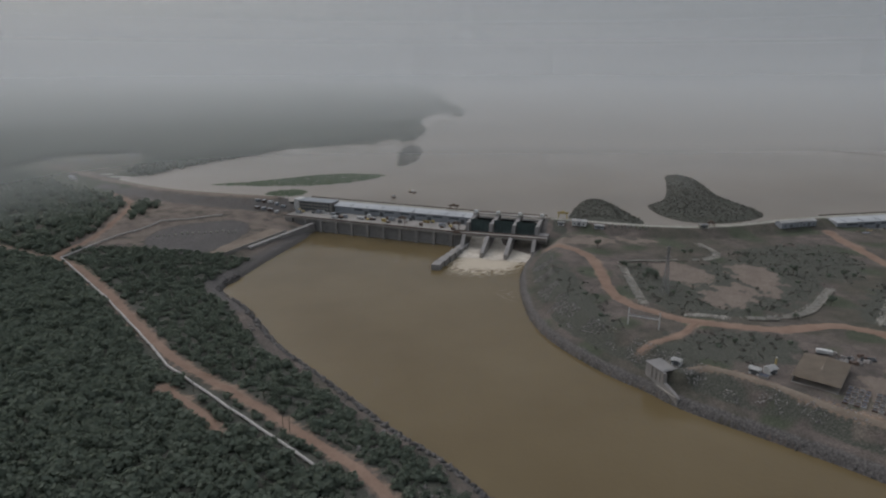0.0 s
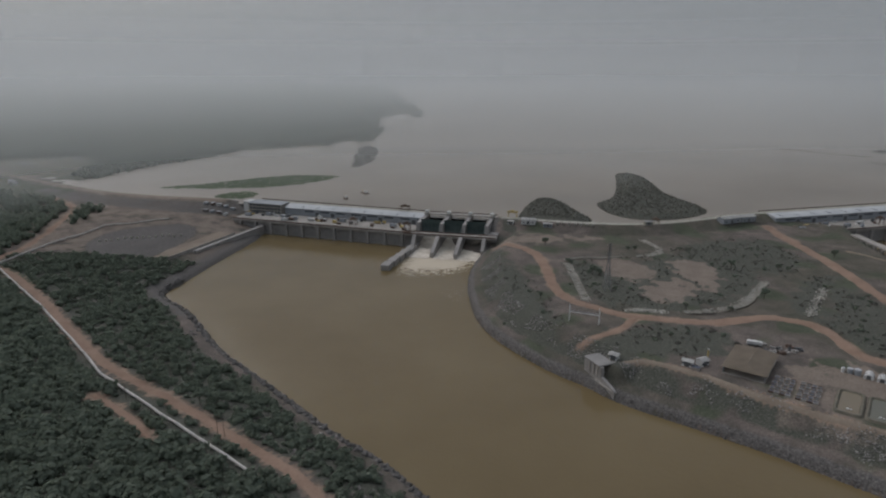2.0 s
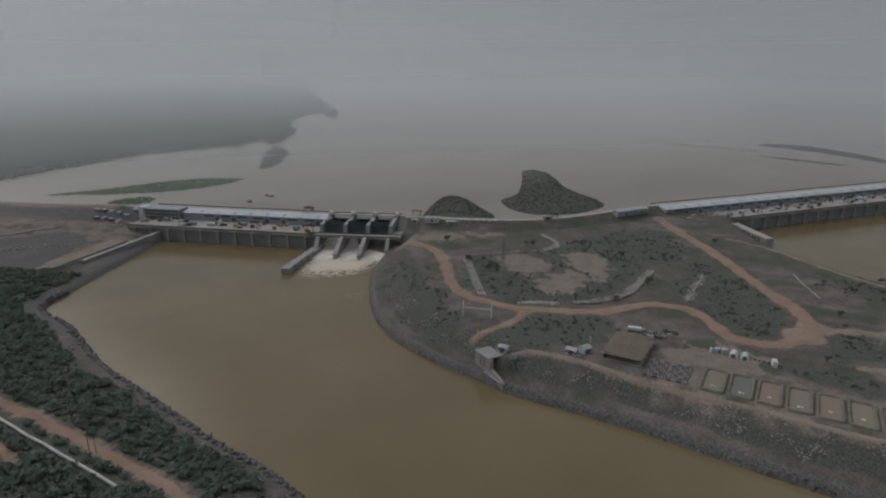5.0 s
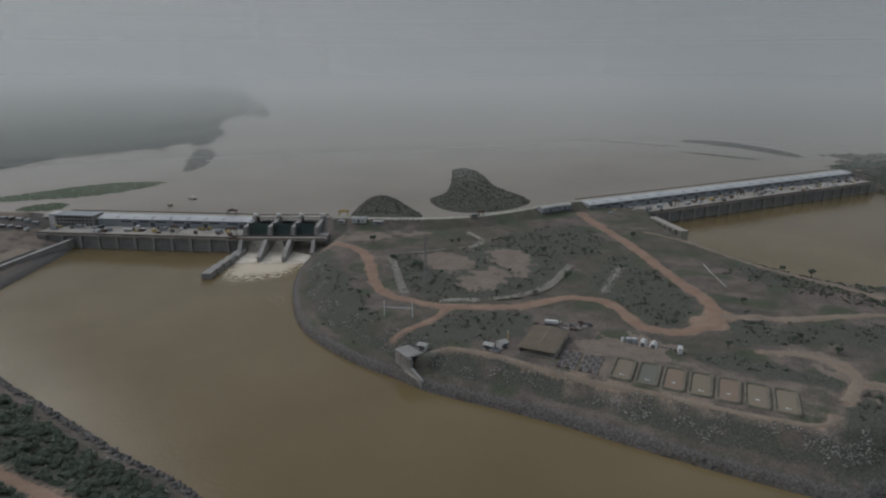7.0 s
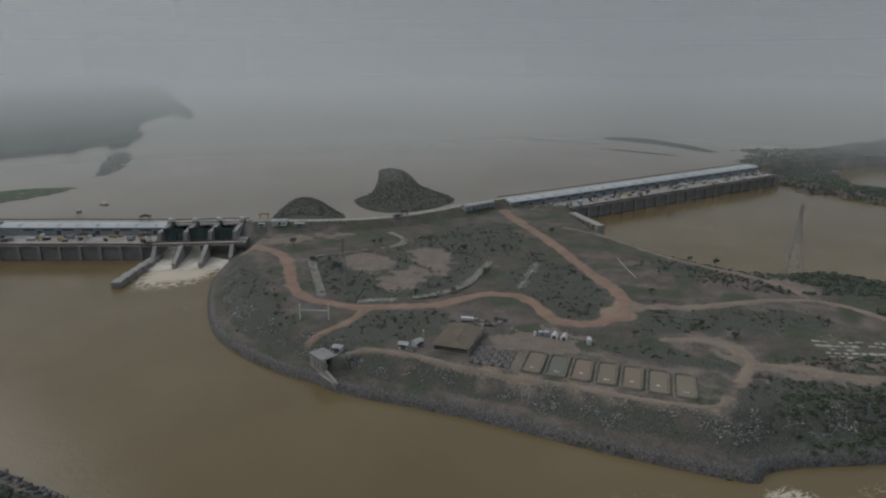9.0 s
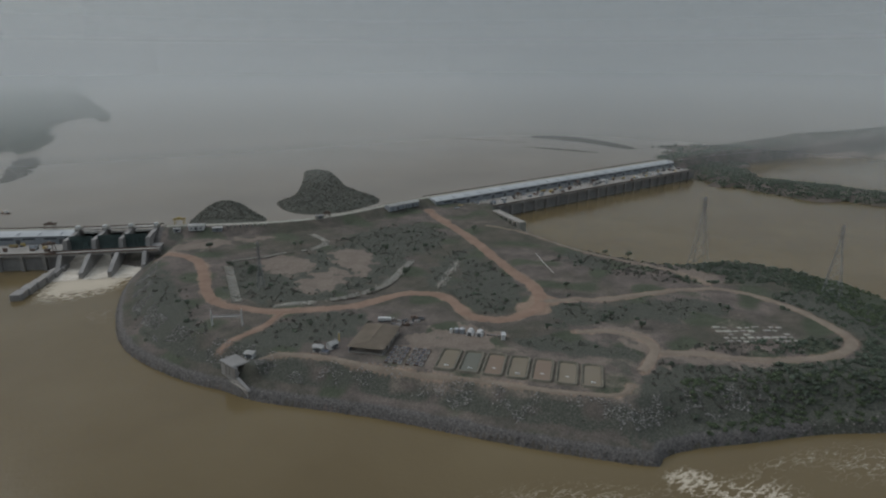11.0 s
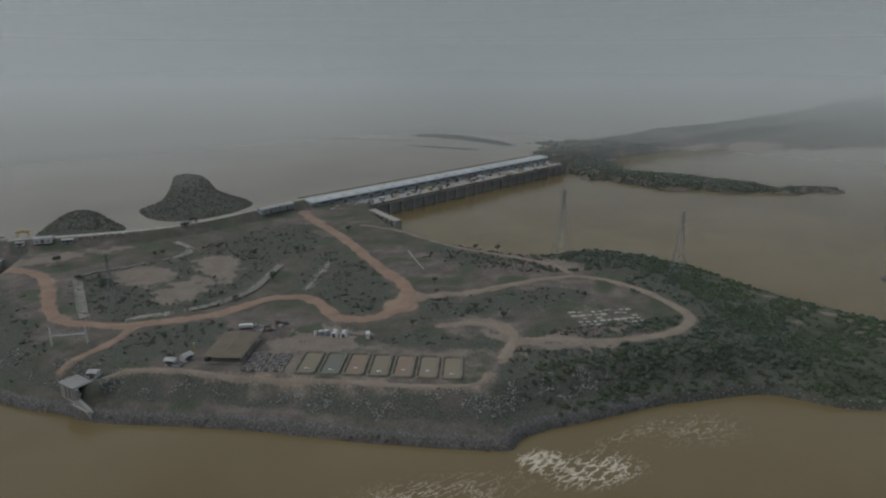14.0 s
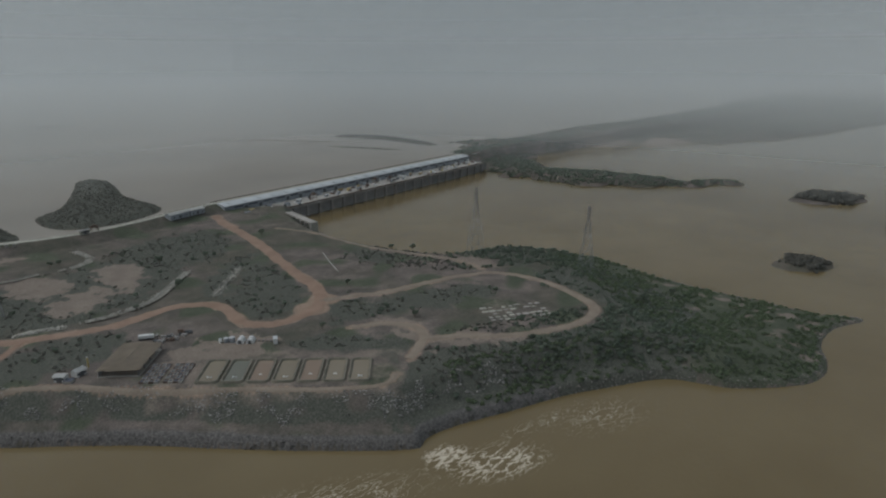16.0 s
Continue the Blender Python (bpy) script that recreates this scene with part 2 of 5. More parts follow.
def box(bm, x0, x1, y0, y1, z0, z1, bevel=0.0):
    r = bmesh.ops.create_cube(bm, size=1)
    for v in r["verts"]:
        v.co = Vector(((x0 + x1) / 2 + v.co.x * (x1 - x0), (y0 + y1) / 2 + v.co.y * (y1 - y0), (z0 + z1) / 2 + v.co.z * (z1 - z0)))
    if bevel:
        bmesh.ops.bevel(bm, geom=list({e for v in r["verts"] for e in v.link_edges}), offset=bevel, segments=1, affect="EDGES")
    return bm


def boxes(*items, bevel=0.0):
    bm = bmesh.new()
    for it in items:
        box(bm, *it, bevel=bevel)
    return bm


def bar(bm, a, b, r, sides=5, r2=None):
    a, b = Vector(a), Vector(b)
    d = b - a
    m = Matrix.Translation((a + b) / 2) @ d.to_track_quat("Z", "Y").to_matrix().to_4x4()
    bmesh.ops.create_cone(bm, cap_ends=True, segments=sides, radius1=r, radius2=r if r2 is None else r2, depth=d.length, matrix=m)
    return bm


def prism(profile, length, axis_y0=0.0):
    """A profile in x, z drawn out along y."""
    bm = bmesh.new()
    a = [bm.verts.new((x, axis_y0, z)) for x, z in profile]
    b = [bm.verts.new((x, axis_y0 + length, z)) for x, z in profile]
    n = len(profile)
    for i in range(n):
        bm.faces.new((a[i], a[(i + 1) % n], b[(i + 1) % n], b[i]))
    bm.faces.new(a[::-1])
    bm.faces.new(b)
    bmesh.ops.recalc_face_normals(bm, faces=bm.faces[:])
    return bm


# ---- plan ----
def smooth(pts, rounds=2, closed=False):
    p = np.array(pts, float)
    for _ in range(rounds):
        q = np.roll(p, -1, 0) if closed else p[1:]
        a = p if closed else p[:-1]
        s = np.empty((2 * len(a), 2))
        s[0::2], s[1::2] = a * 0.75 + q * 0.25, a * 0.25 + q * 0.75
        p = s if closed else np.vstack([p[:1], s, p[-1:]])
    return p


def dist_line(X, Y, line, closed=False):
    d = np.full(X.shape, 1e9)
    p = np.vstack([line, line[:1]]) if closed else line
    for (ax, ay), (bx, by) in zip(p[:-1], p[1:]):
        ex, ey = bx - ax, by - ay
        k = np.clip(((X - ax) * ex + (Y - ay) * ey) / (ex * ex + ey * ey + 1e-9), 0, 1)
        d = np.minimum(d, np.hypot(X - ax - k * ex, Y - ay - k * ey))
    return d


def inside(X, Y, poly):
    c = np.zeros(X.shape, bool)
    for (ax, ay), (bx, by) in zip(poly, np.roll(poly, -1, 0)):
        if ay != by:
            c ^= ((ay > Y) != (by > Y)) & (X < (bx - ax) * (Y - ay) / (by - ay) + ax)
    return c


def wobble(X, Y, scale, seed):
    """Smooth noise from sums of waves."""
    rs = np.random.RandomState(seed)
    o = np.zeros(X.shape)
    for k in range(9):
        a, f, ph = rs.uniform(0, 6.28), rs.uniform(0.5, 2.2) / scale, rs.uniform(0, 6.28)
        o += np.sin((X * np.cos(a) + Y * np.sin(a)) * f * 6.28 + ph) / (1 + k * 0.3)
    return o / 3.5


LAKE_Z = 21.0
LEFT_SHORE = smooth([(-146, 672), (-148, 646), (-169, 566), (-178, 517), (-189, 488), (-150, 451), (-118, 393), (-91, 359), (-60, 324), (-38, 296), (-18, 273), (2, 254), (20, 229), (60, 170), (130, 90), (260, -20), (420, -200), (600, -600)])
PEN_SHORE = smooth([(106, 640), (94, 600), (80, 568), (65, 515), (62, 437), (69, 398), (84, 366), (102, 337), (117, 321), (128, 303), (142, 290), (168, 268), (191, 247), (211, 225), (229, 206), (250, 185), (275, 162), (288, 152), (292, 158), (311, 157), (343, 146), (380, 136), (407, 123), (440, 108), (450, 87), (456, 73), (483, 52), (500, 43), (527, 44), (556, 60), (592, 62), (606, 57), (624, 50), (630, 53), (622, 64), (612, 82), (610, 116), (603, 157), (602, 207), (600, 258), (575, 300), (545, 338), (520, 346), (498, 354), (480, 384), (469, 420), (464, 455), (462, 500), (478, 560), (498, 603)])
DAM_LINE = np.array([(-760, 1090), (-640, 1010), (-440, 850), (-341, 790), (-205, 752), (33, 664), (100, 643), (181, 616), (245, 602), (303, 613), (367, 638), (400, 645), (890, 737), (1000, 760)], float)
CREST = smooth([(114, 641), (130, 636), (181, 616), (245, 602), (303, 613), (367, 638), (405, 647)])
LEFT_DAM = smooth([(-640, 1010), (-440, 850), (-341, 790), (-205, 752)])
LAKE_SHORE_L = smooth([(-700, 1010), (-560, 960), (-445, 880), (-423, 961), (-375, 1080), (-282, 1231), (-163, 1257), (-103, 1374), (-60, 1300), (-30, 1488), (-60, 1800), (-27, 2214), (30, 2087), (75, 1933), (90, 2200), (20, 2900), (-100, 4900)])
LAKE_SHORE_R = smooth([(890, 770), (1000, 860), (1036, 924), (1127, 911), (1199, 860), (1473, 936), (1726, 925), (2145, 968), (4900, 1500)])
RIGHT_SHORE = smooth([(905, 700), (880, 640), (887, 595), (893, 511), (947, 447), (997, 382), (1100, 316), (1130, 335), (1070, 440), (1040, 560), (1020, 660), (1100, 740), (1281, 790), (1380, 690), (1600, 560), (2000, 450), (4900, 400)])
left_poly = np.vstack([LEFT_SHORE, [(-4900, -600), (-4900, 4900)], LAKE_SHORE_L[::-1][:-8], LEFT_DAM])
pen_poly = np.vstack([PEN_SHORE, CREST[::-1]])
right_poly = np.vstack([RIGHT_SHORE, [(4900, 1500)], LAKE_SHORE_R[::-1]])
ISLAND_A = smooth([(130, 645), (146, 690), (169, 748), (185, 760), (200, 752), (206, 690), (216, 628), (180, 612)], 2, True)
ISLAND_B = smooth([(236, 722), (262, 740), (280, 770), (318, 880), (330, 932), (350, 938), (368, 920), (358, 840), (346, 775), (362, 690), (345, 655), (285, 628), (240, 650)], 2, True)
ISLETS = [(737, 127, 26), (1082, 206, 52), (800, 128, 7)]


def terrain(X, Y):
    """Height, and how far a place is from the shore."""
    X, Y = np.asarray(X, float), np.asarray(Y, float)
    w1, w2 = wobble(X, Y, 60, 1), wobble(X, Y, 14, 2)
    h = np.where(dam_side(X, Y), 10.0, -9.0)
    inL, inP, inR = inside(X, Y, left_poly), inside(X, Y, pen_poly), inside(X, Y, right_poly)
    dl, dp, dr = dist_line(X, Y, LEFT_SHORE), dist_line(X, Y, PEN_SHORE), dist_line(X, Y, RIGHT_SHORE)
    dlk, drk = dist_line(X, Y, LAKE_SHORE_L), dist_line(X, Y, LAKE_SHORE_R)
    sl = np.where(inL, dl, -dl)
    hl = np.interp(sl, [-12, -2, 1, 5, 14, 40, 75, 160, 400], [-9, -3, 0.6, 3.6, 5.5, 9, 14.5, 17, 22]) + (w1 * 0.8 + w2 * 0.5) * np.clip(sl / 20, 0, 1)
    hills = np.clip((dl - 500) / 1500, 0, 1) * np.clip(dlk / 500, 0, 1) * (22 + 16 * wobble(X, Y, 900, 5))
    hl = np.minimum(hl, LAKE_Z - 2 + dlk * 0.12) + hills
    h = np.where(inL | (dl < 12) & ~dam_side(X, Y), np.maximum(h, hl), h)
    sp = np.where(inP, dp, -dp)
    s = (X - 330) * 0.89 - (Y - 180) * 0.45
    flat = np.interp(s, [140, 200, 300], [18.0, 9.0, 4.0])
    k = np.interp(sp, [-10, -1.5, 0.5, 2, 7, 10, 26, 32], [-0.6, -0.15, 0.05, 0.24, 0.34, 0.36, 0.97, 1.0])
    hp = flat * k + (w1 * 0.5 + w2 * 0.35) * np.clip((sp - 30) / 25, 0, 1) * np.clip(1 - pads(X, Y), 0, 1)
    hp = hp + 4.0 * np.exp(-((X - 545) ** 2 + (Y - 335) ** 2) / 900) + 5.0 * np.exp(-((X - 585) ** 2 + (Y - 262) ** 2) / 1600)
    hp = np.where(inP, np.maximum(hp, 15.0 - np.clip(np.hypot(X - 137, Y - 324) - 9, 0, 99) * 1.6), hp)
    h = np.where(inP | (dp < 10) & ~dam_side(X, Y), np.maximum(h, hp), h)
    sr = np.where(inR, np.minimum(dr, drk + 20), -dr)
    hr = np.interp(sr, [-12, -1, 1, 15, 60, 500, 2500], [-9, -1, 0.5, 4, 8, 11, 15]) + w1
    hr = np.where(dam_side(X, Y), np.minimum(hr, LAKE_Z - 1 + drk * 0.1), hr)
    h = np.where(inR, np.maximum(h, hr), h)
    h = np.where(inR & dam_side(X, Y), np.maximum(h, LAKE_Z - 0.5 + np.clip(drk * 0.05, 0, 8)), h)
    dc = dist_line(X, Y, CREST)
    h = np.maximum(h, np.where(dc < 60, 25 - np.clip(dc - 5, 0, 99) * 0.42, -99))
    dd = dist_line(X, Y, LEFT_DAM)
    h = np.maximum(h, np.where(dd < 60, 25 - np.clip(dd - 5, 0, 99) * 0.36, -99))
    for isl in (ISLAND_A, ISLAND_B):
        di = dist_line(X, Y, isl, True) * np.where(inside(X, Y, isl), 1, -1)
        h = np.where(di > -12, np.maximum(h, LAKE_Z + np.clip(di * 0.22, -4, 3.5) + w2 * 0.5 * (di > 2)), h)
    for x, y, r in ISLETS:
        h = np.maximum(h, 3.6 - (np.hypot((X - x) * 0.8 + (Y - y) * 0.3, Y - y) / r) ** 2 * 4.5 + w2 * 0.5)
    return h


def dam_side(X, Y):
    return Y > np.interp(X, DAM_LINE[:, 0], DAM_LINE[:, 1])


def pads(X, Y):
    """1 on the levelled yard of the treatment works."""
    a, b = (X - 262) * 0.765 - (Y - 238) * 0.645, (X - 262) * 0.645 + (Y - 238) * 0.765
    return np.clip((75 - np.abs(a)) / 10, 0, 1) * np.clip((32 - np.abs(b)) / 8, 0, 1)


def ground_z(x, y):
    return float(terrain(np.array([x]), np.array([y]))[0])


# roads: name, control points, half width, material, label
ROADS = [
    ("dirt_road", [(100, 575), (111, 561), (128, 540), (131, 500), (125, 450), (126, 425), (136, 405), (161, 382), (187, 374), (217, 366), (254, 376), (272, 366), (281, 346), (276, 318), (284, 303)], 4.5, DIRT, "rutted orange dirt road round the headland"),
    ("dirt_road", [(277, 312), (290, 298), (313, 300), (335, 312), (350, 344), (353, 381), (365, 438), (375, 491), (381, 544), (384, 585), (392, 615)], 5.0, DIRT, "wide orange dirt road climbing to the dam"),
    ("dirt_track", [(119, 346), (133, 351), (147, 358), (166, 378)], 2.6, DIRT, "narrow orange dirt track branching off"),
    ("dirt_road", [(334, 315), (355, 308), (381, 295), (428, 291), (454, 283), (476, 270), (485, 233), (475, 190), (466, 172), (439, 164), (406, 174), (377, 192), (366, 206), (348, 214)], 3.2, PALE_DIRT, "pale dirt road looping round the old foundations"),
    ("dirt_track", [(324, 262), (345, 252), (355, 238), (352, 222), (334, 209), (322, 203)], 3.0, PALE_DIRT, "pale dirt track through scrub"),
    ("dirt_track", [(414, 520), (424, 500), (433, 478), (436, 440), (441, 396), (455, 362), (466, 336), (474, 312), (470, 286)], 1.9, PALE_DIRT, "pale dirt track along the top of the back shore"),
    ("service_road", [(138, 321), (147, 320), (169, 304), (190, 281), (213, 258), (244, 230), (264, 210), (286, 192), (297, 188), (306, 195)], 1.8, PALE_DIRT, "pale service road along the rock slope"),
    ("dirt_road", [(-14, 205), (-30, 230), (-59, 256), (-99, 290), (-126, 310), (-155, 333), (-180, 357), (-262, 455), (-321, 515), (-348, 527), (-340, 589), (-365, 700), (-375, 745), (-430, 800)], 3.0, DIRT, "dusty dirt road beside the long pipeline"),
    ("dirt_track", [(-150, 300), (-128, 282), (-112, 268), (-106, 256)], 2.2, DIRT, "short dirt track below the pipeline"),
    ("dirt_road", [(-348, 527), (-420, 560), (-520, 610), (-640, 660)], 3.0, PALE_DIRT, "dusty dirt road into the forest"),
]
ROADS = [(n, smooth(p, 3), w, m, l) for n, p, w, m, l in ROADS]


# ---- ground ----
def axis(lo, hi, step_in, far_lo, far_hi):
    a = list(np.arange(lo, hi + 0.1, step_in))
    s, x = step_in, hi
    while x < far_hi:
        s *= 1.16
        x = min(x + s, far_hi)
        a.append(x)
    s, x = step_in, lo
    while x > far_lo:
        s *= 1.16
        x = max(x - s, far_lo)
        a.insert(0, x)
    return np.array(a)


def grid_faces(nx, ny):
    i = np.arange(nx - 1)[None, :] + np.arange(ny - 1)[:, None] * nx
    i = i.ravel()
    return np.stack([i, i + 1, i + 1 + nx, i + nx], 1)


GX, GY = axis(-420, 640, 2.5, -4800, 4800), axis(30, 790, 2.5, -700, 4800)
MX, MY = np.meshgrid(GX, GY)
MZ = terrain(MX, MY)
sdp, sdl = dist_line(MX, MY, PEN_SHORE), dist_line(MX, MY, LEFT_SHORE)
ground = new("ground", arr_mesh("ground", np.stack([MX, MY, MZ], -1).reshape(-1, 3), grid_faces(len(GX), len(GY)), GROUND, True))
tagged(ground, "dry scrubby ground with bare earth and rock banks", "ground", kind="structure")


def height_at(x, y):
    """Height of the ground mesh, between its corners."""
    i = np.clip(np.searchsorted(GX, x) - 1, 0, len(GX) - 2)
    j = np.clip(np.searchsorted(GY, y) - 1, 0, len(GY) - 2)
    a, b = (x - GX[i]) / (GX[i + 1] - GX[i]), (y - GY[j]) / (GY[j + 1] - GY[j])
    return MZ[j, i] * (1 - a) * (1 - b) + MZ[j, i + 1] * a * (1 - b) + MZ[j + 1, i] * (1 - a) * b + MZ[j + 1, i + 1] * a * b


road_d = np.full(MX.shape, 1e9)
for n, p, w, m, l in ROADS:
    road_d = np.minimum(road_d, dist_line(MX, MY, p) - w)
w30, w9 = wobble(MX, MY, 30, 7), wobble(MX, MY, 9, 8)
s_tip = (MX - 330) * 0.89 - (MY - 180) * 0.45
on_pen = inside(MX, MY, pen_poly)
FLAT_A, FLAT_B, FLAT_C = ((smooth(p, 2, True), 0.75) for p in ([(166, 506), (196, 514), (222, 490), (218, 456), (182, 452)], [(188, 428), (211, 460), (236, 458), (230, 418), (206, 402), (190, 407)], [(234, 504), (264, 508), (274, 463), (254, 430), (235, 418), (239, 454), (230, 468)]))
# thickets of low dark scrub on the headland and along the left bank
THICKETS = [(smooth(p, 2, True), k) for p, k in (
    ([(125, 341), (165, 373), (220, 355), (207, 332), (183, 318), (148, 324)], 1.0),
    ([(341, 442), (352, 410), (343, 342), (316, 311), (293, 307), (270, 333), (285, 370)], 0.8),
    ([(279, 272), (304, 264), (331, 241), (337, 212), (318, 198), (300, 199), (310, 217), (300, 232)], 1.0),
    ([(331, 297), (405, 284), (446, 265), (443, 240), (398, 245), (331, 271), (309, 271)], 0.9),
    ([(304, 197), (345, 208), (366, 191), (440, 160), (500, 160), (470, 90), (420, 110), (339, 140), (305, 158), (284, 170)], 1.0),
    ([(249, 546), (364, 575), (364, 501), (317, 458), (295, 458), (284, 510)], 0.85),
    ([(486, 320), (513, 322), (545, 310), (530, 263), (488, 265), (494, 295)], 1.0),
    ([(149, 506), (140, 412), (181, 388), (228, 388), (292, 441), (309, 501), (262, 540), (228, 502), (175, 508)], 0.75),
    ([(370, 462), (334, 433), (290, 378), (282, 390), (327, 447)], 1.0),
    ([(333, 314), (357, 320), (368, 303), (341, 282), (320, 294)], 1.0),
    ([(80, 480), (70, 420), (95, 372), (120, 350), (116, 400), (112, 470), (98, 540)], 0.7),
    ([(400, 400), (440, 420), (470, 400), (450, 350), (410, 340)], 0.6),
    ([(480, 250), (520, 250), (560, 200), (540, 130), (490, 120), (478, 190)], 1.0))]
flats = [FLAT_A, FLAT_B, FLAT_C,
         (smooth([(225, 300), (262, 300), (285, 285), (262, 262), (236, 282)], 2, True), 1.0),
         (smooth([(212, 294), (240, 306), (282, 304), (268, 294), (241, 286), (221, 271)], 2, True), 0.9),
         (smooth([(335, 268), (371, 244), (353, 221), (402, 181), (396, 172), (352, 194), (339, 210), (346, 235)], 2, True), 0.8),
         (smooth([(470, 322), (486, 320), (498, 292), (484, 280), (470, 296)], 2, True), 0.9),
         (smooth([(108, 545), (100, 585), (112, 600), (124, 560)], 2, True), 0.7),
         (smooth([(390, 215), (403, 238), (455, 225), (450, 190)], 2, True), 0.42),
         (smooth([(90, 560), (86, 600), (150, 600), (230, 575), (140, 560)], 2, True), 0.6),
         (smooth([(-720, 1080), (-620, 1180), (-520, 1140), (-470, 900), (-640, 960)], 2, True), 0.42)]
tan = np.zeros(MX.shape)
for poly, k in flats:
    tan = np.maximum(tan, k * np.clip(0.5 + dist_line(MX, MY, poly, True) * np.where(inside(MX, MY, poly), 1, -1) / 15 + 0.8 * w30 + 0.45 * w9, 0, 1))
tan = np.maximum(tan, 0.46 * pads(MX, MY))
tan = np.maximum(tan, 0.75 * np.clip(1.6 - dist_line(MX, MY, LEFT_DAM) / 6, 0, 1))
tan = np.maximum(tan, 0.35 * np.clip(1 - dist_line(MX, MY, CREST) / 40, 0, 1))
tan = np.maximum(tan, on_pen * np.clip((s_tip - 175) / 40, 0, 1) * np.clip(0.35 + w30, 0, 1) * 0.7)
far_sand = smooth([(1281, 790), (1343, 680), (1500, 600), (1560, 640), (1400, 760)], 2, True)
tan = np.maximum(tan, 1.0 * inside(MX, MY, far_sand))
rock = np.clip(1.1 - sdp / 8, 0, 1) * on_pen * (s_tip < 60) + np.clip(1.1 - sdl / 7, 0, 1)
rock = np.maximum(rock, 0.25 * (on_pen & (sdp < 28) & (s_tip < -30)))
green = np.clip(0.3 + w30, 0, 1) * np.clip((s_tip - 20) / 60, 0, 1) * on_pen * (sdp < 75)
green = np.maximum(green, on_pen * np.clip((s_tip - 120) / 60, 0, 0.75))
green = np.maximum(green, on_pen * np.clip(0.25 + 0.75 * wobble(MX, MY, 75, 17), 0, 0.8))
yard_l = np.clip((MY - 520) / 60, 0, 1) * np.clip((MX + 430) / 60, 0, 1) * np.clip((980 - MY) / 60, 0, 1)
green = np.maximum(green, np.where(sdl > 95, 0.6, 0.33) * inside(MX, MY, left_poly) * (sdl > 14) * (1 - yard_l))
tan = np.maximum(tan, 0.52 * yard_l * inside(MX, MY, left_poly))
rock = np.maximum(rock, 0.6 * inside(MX, MY, left_poly) * np.clip(1.3 - sdl / 26, 0, 1) * np.clip((MY - 400) / 40, 0, 1))
dirt = np.clip(0.75 - road_d / 4, 0, 0.5)
dirt = np.maximum(dirt, 0.85 * np.exp(-(((MX - 338) ** 2 + (MY - 315) ** 2) / 160) ** 2))
dirt = np.maximum(dirt, 0.85 * np.exp(-(((MX - 322) ** 2 + (MY - 306) ** 2) / 200) ** 2))
dirt = np.maximum(dirt, 0.45 * np.clip(1 - road_d / 9, 0, 1) * np.clip(0.5 + w30, 0, 1) * on_pen)
dirt = np.maximum(dirt, 0.62 * np.clip(1.1 - road_d / 10, 0, 1) * np.clip(0.7 + w9, 0, 1) * inside(MX, MY, left_poly))
brush = np.zeros(MX.shape)
for poly, k in THICKETS:
    brush = np.maximum(brush, k * np.clip(0.5 + dist_line(MX, MY, poly, True) * np.where(inside(MX, MY, poly), 1, -1) / 22 + 0.5 * w30 + 0.25 * w9, 0, 1))
brush *= np.clip(1.15 - tan, 0, 1) * np.clip(road_d / 4, 0, 1)
# steep river bank below the service road: dark growth over a bare bench
bank_face = on_pen * (s_tip < 20) * np.clip((sdp - 8) / 4, 0, 1) * np.clip((30 - sdp) / 5, 0, 1)
brush = np.maximum(brush, bank_face * np.clip(0.62 + 0.4 * w30, 0, 1))
brush = np.maximum(brush, 0.75 * inside(MX, MY, left_poly) * (sdl > 12) * np.clip((300 - sdl) / 60, 0, 1) * (1 - yard_l) * np.clip(road_d / 5, 0, 1))
# rubble ground of the yard beside the basin, and the ledge of bare rock on the left bank
rubble_yard = smooth([(-296, 585), (-292, 641), (-236, 680), (-200, 655), (-222, 547), (-266, 556)], 2, True)
rock = np.maximum(rock, 0.75 * inside(MX, MY, rubble_yard))
tan = np.where(inside(MX, MY, rubble_yard), 0.1, tan)
ledge = inside(MX, MY, left_poly) * np.clip((15 + 6 * w30 - sdl) / 6, 0, 1) * np.clip((MY - 330) / 40, 0, 1) * np.clip((500 - MY) / 20, 0, 1)
dam_d = dist_line(MX, MY, LEFT_DAM)
rock = np.maximum(rock, 0.55 * np.clip((dam_d - 6) / 4, 0, 1) * np.clip((42 - dam_d) / 8, 0, 1) * (MX > -480))
brush *= 1 - 0.9 * ledge
tan = np.maximum(tan, 0.38 * ledge * np.clip(0.6 + w9, 0, 1))
for isl in (ISLAND_A, ISLAND_B):
    brush = np.maximum(brush, 0.6 * inside(MX, MY, isl))
for nm, val in (("brush", brush), ("dirt", dirt), ("tan", tan), ("rock", np.clip(rock, 0, 1)), ("green", np.clip(green, 0, 1))):
    at = ground.data.attributes.new(nm, "FLOAT", "POINT")
    at.data.foreach_set("value", val.ravel().astype("f4"))

# water
WX, WY = axis(-260, 620, 5, -4800, 4800), axis(-40, 700, 5, -700, 900)
UX, UY = np.meshgrid(WX, WY)
river = new("river", arr_mesh("river", np.stack([UX, UY, np.zeros(UX.shape)], -1).reshape(-1, 3), grid_faces(len(WX), len(WY)), RIVER, True))
tagged(river, "muddy brown river below the dam", "river", kind="structure")
foam = 1.1 * np.exp(-(((UX - 46) * 0.96 + (575 - UY) * 0.28) / 38) ** 4 - (np.clip(572 - UY, 0, 999) / 48) ** 2)
foam = np.maximum(foam, 0.33 * np.exp(-((UX - 20) / 30) ** 2 - ((UY - 430) / 70) ** 2))
along, across = (UX - 290) * 0.93 + (UY - 150) * -0.37, (UX - 290) * 0.37 + (UY - 150) * 0.93
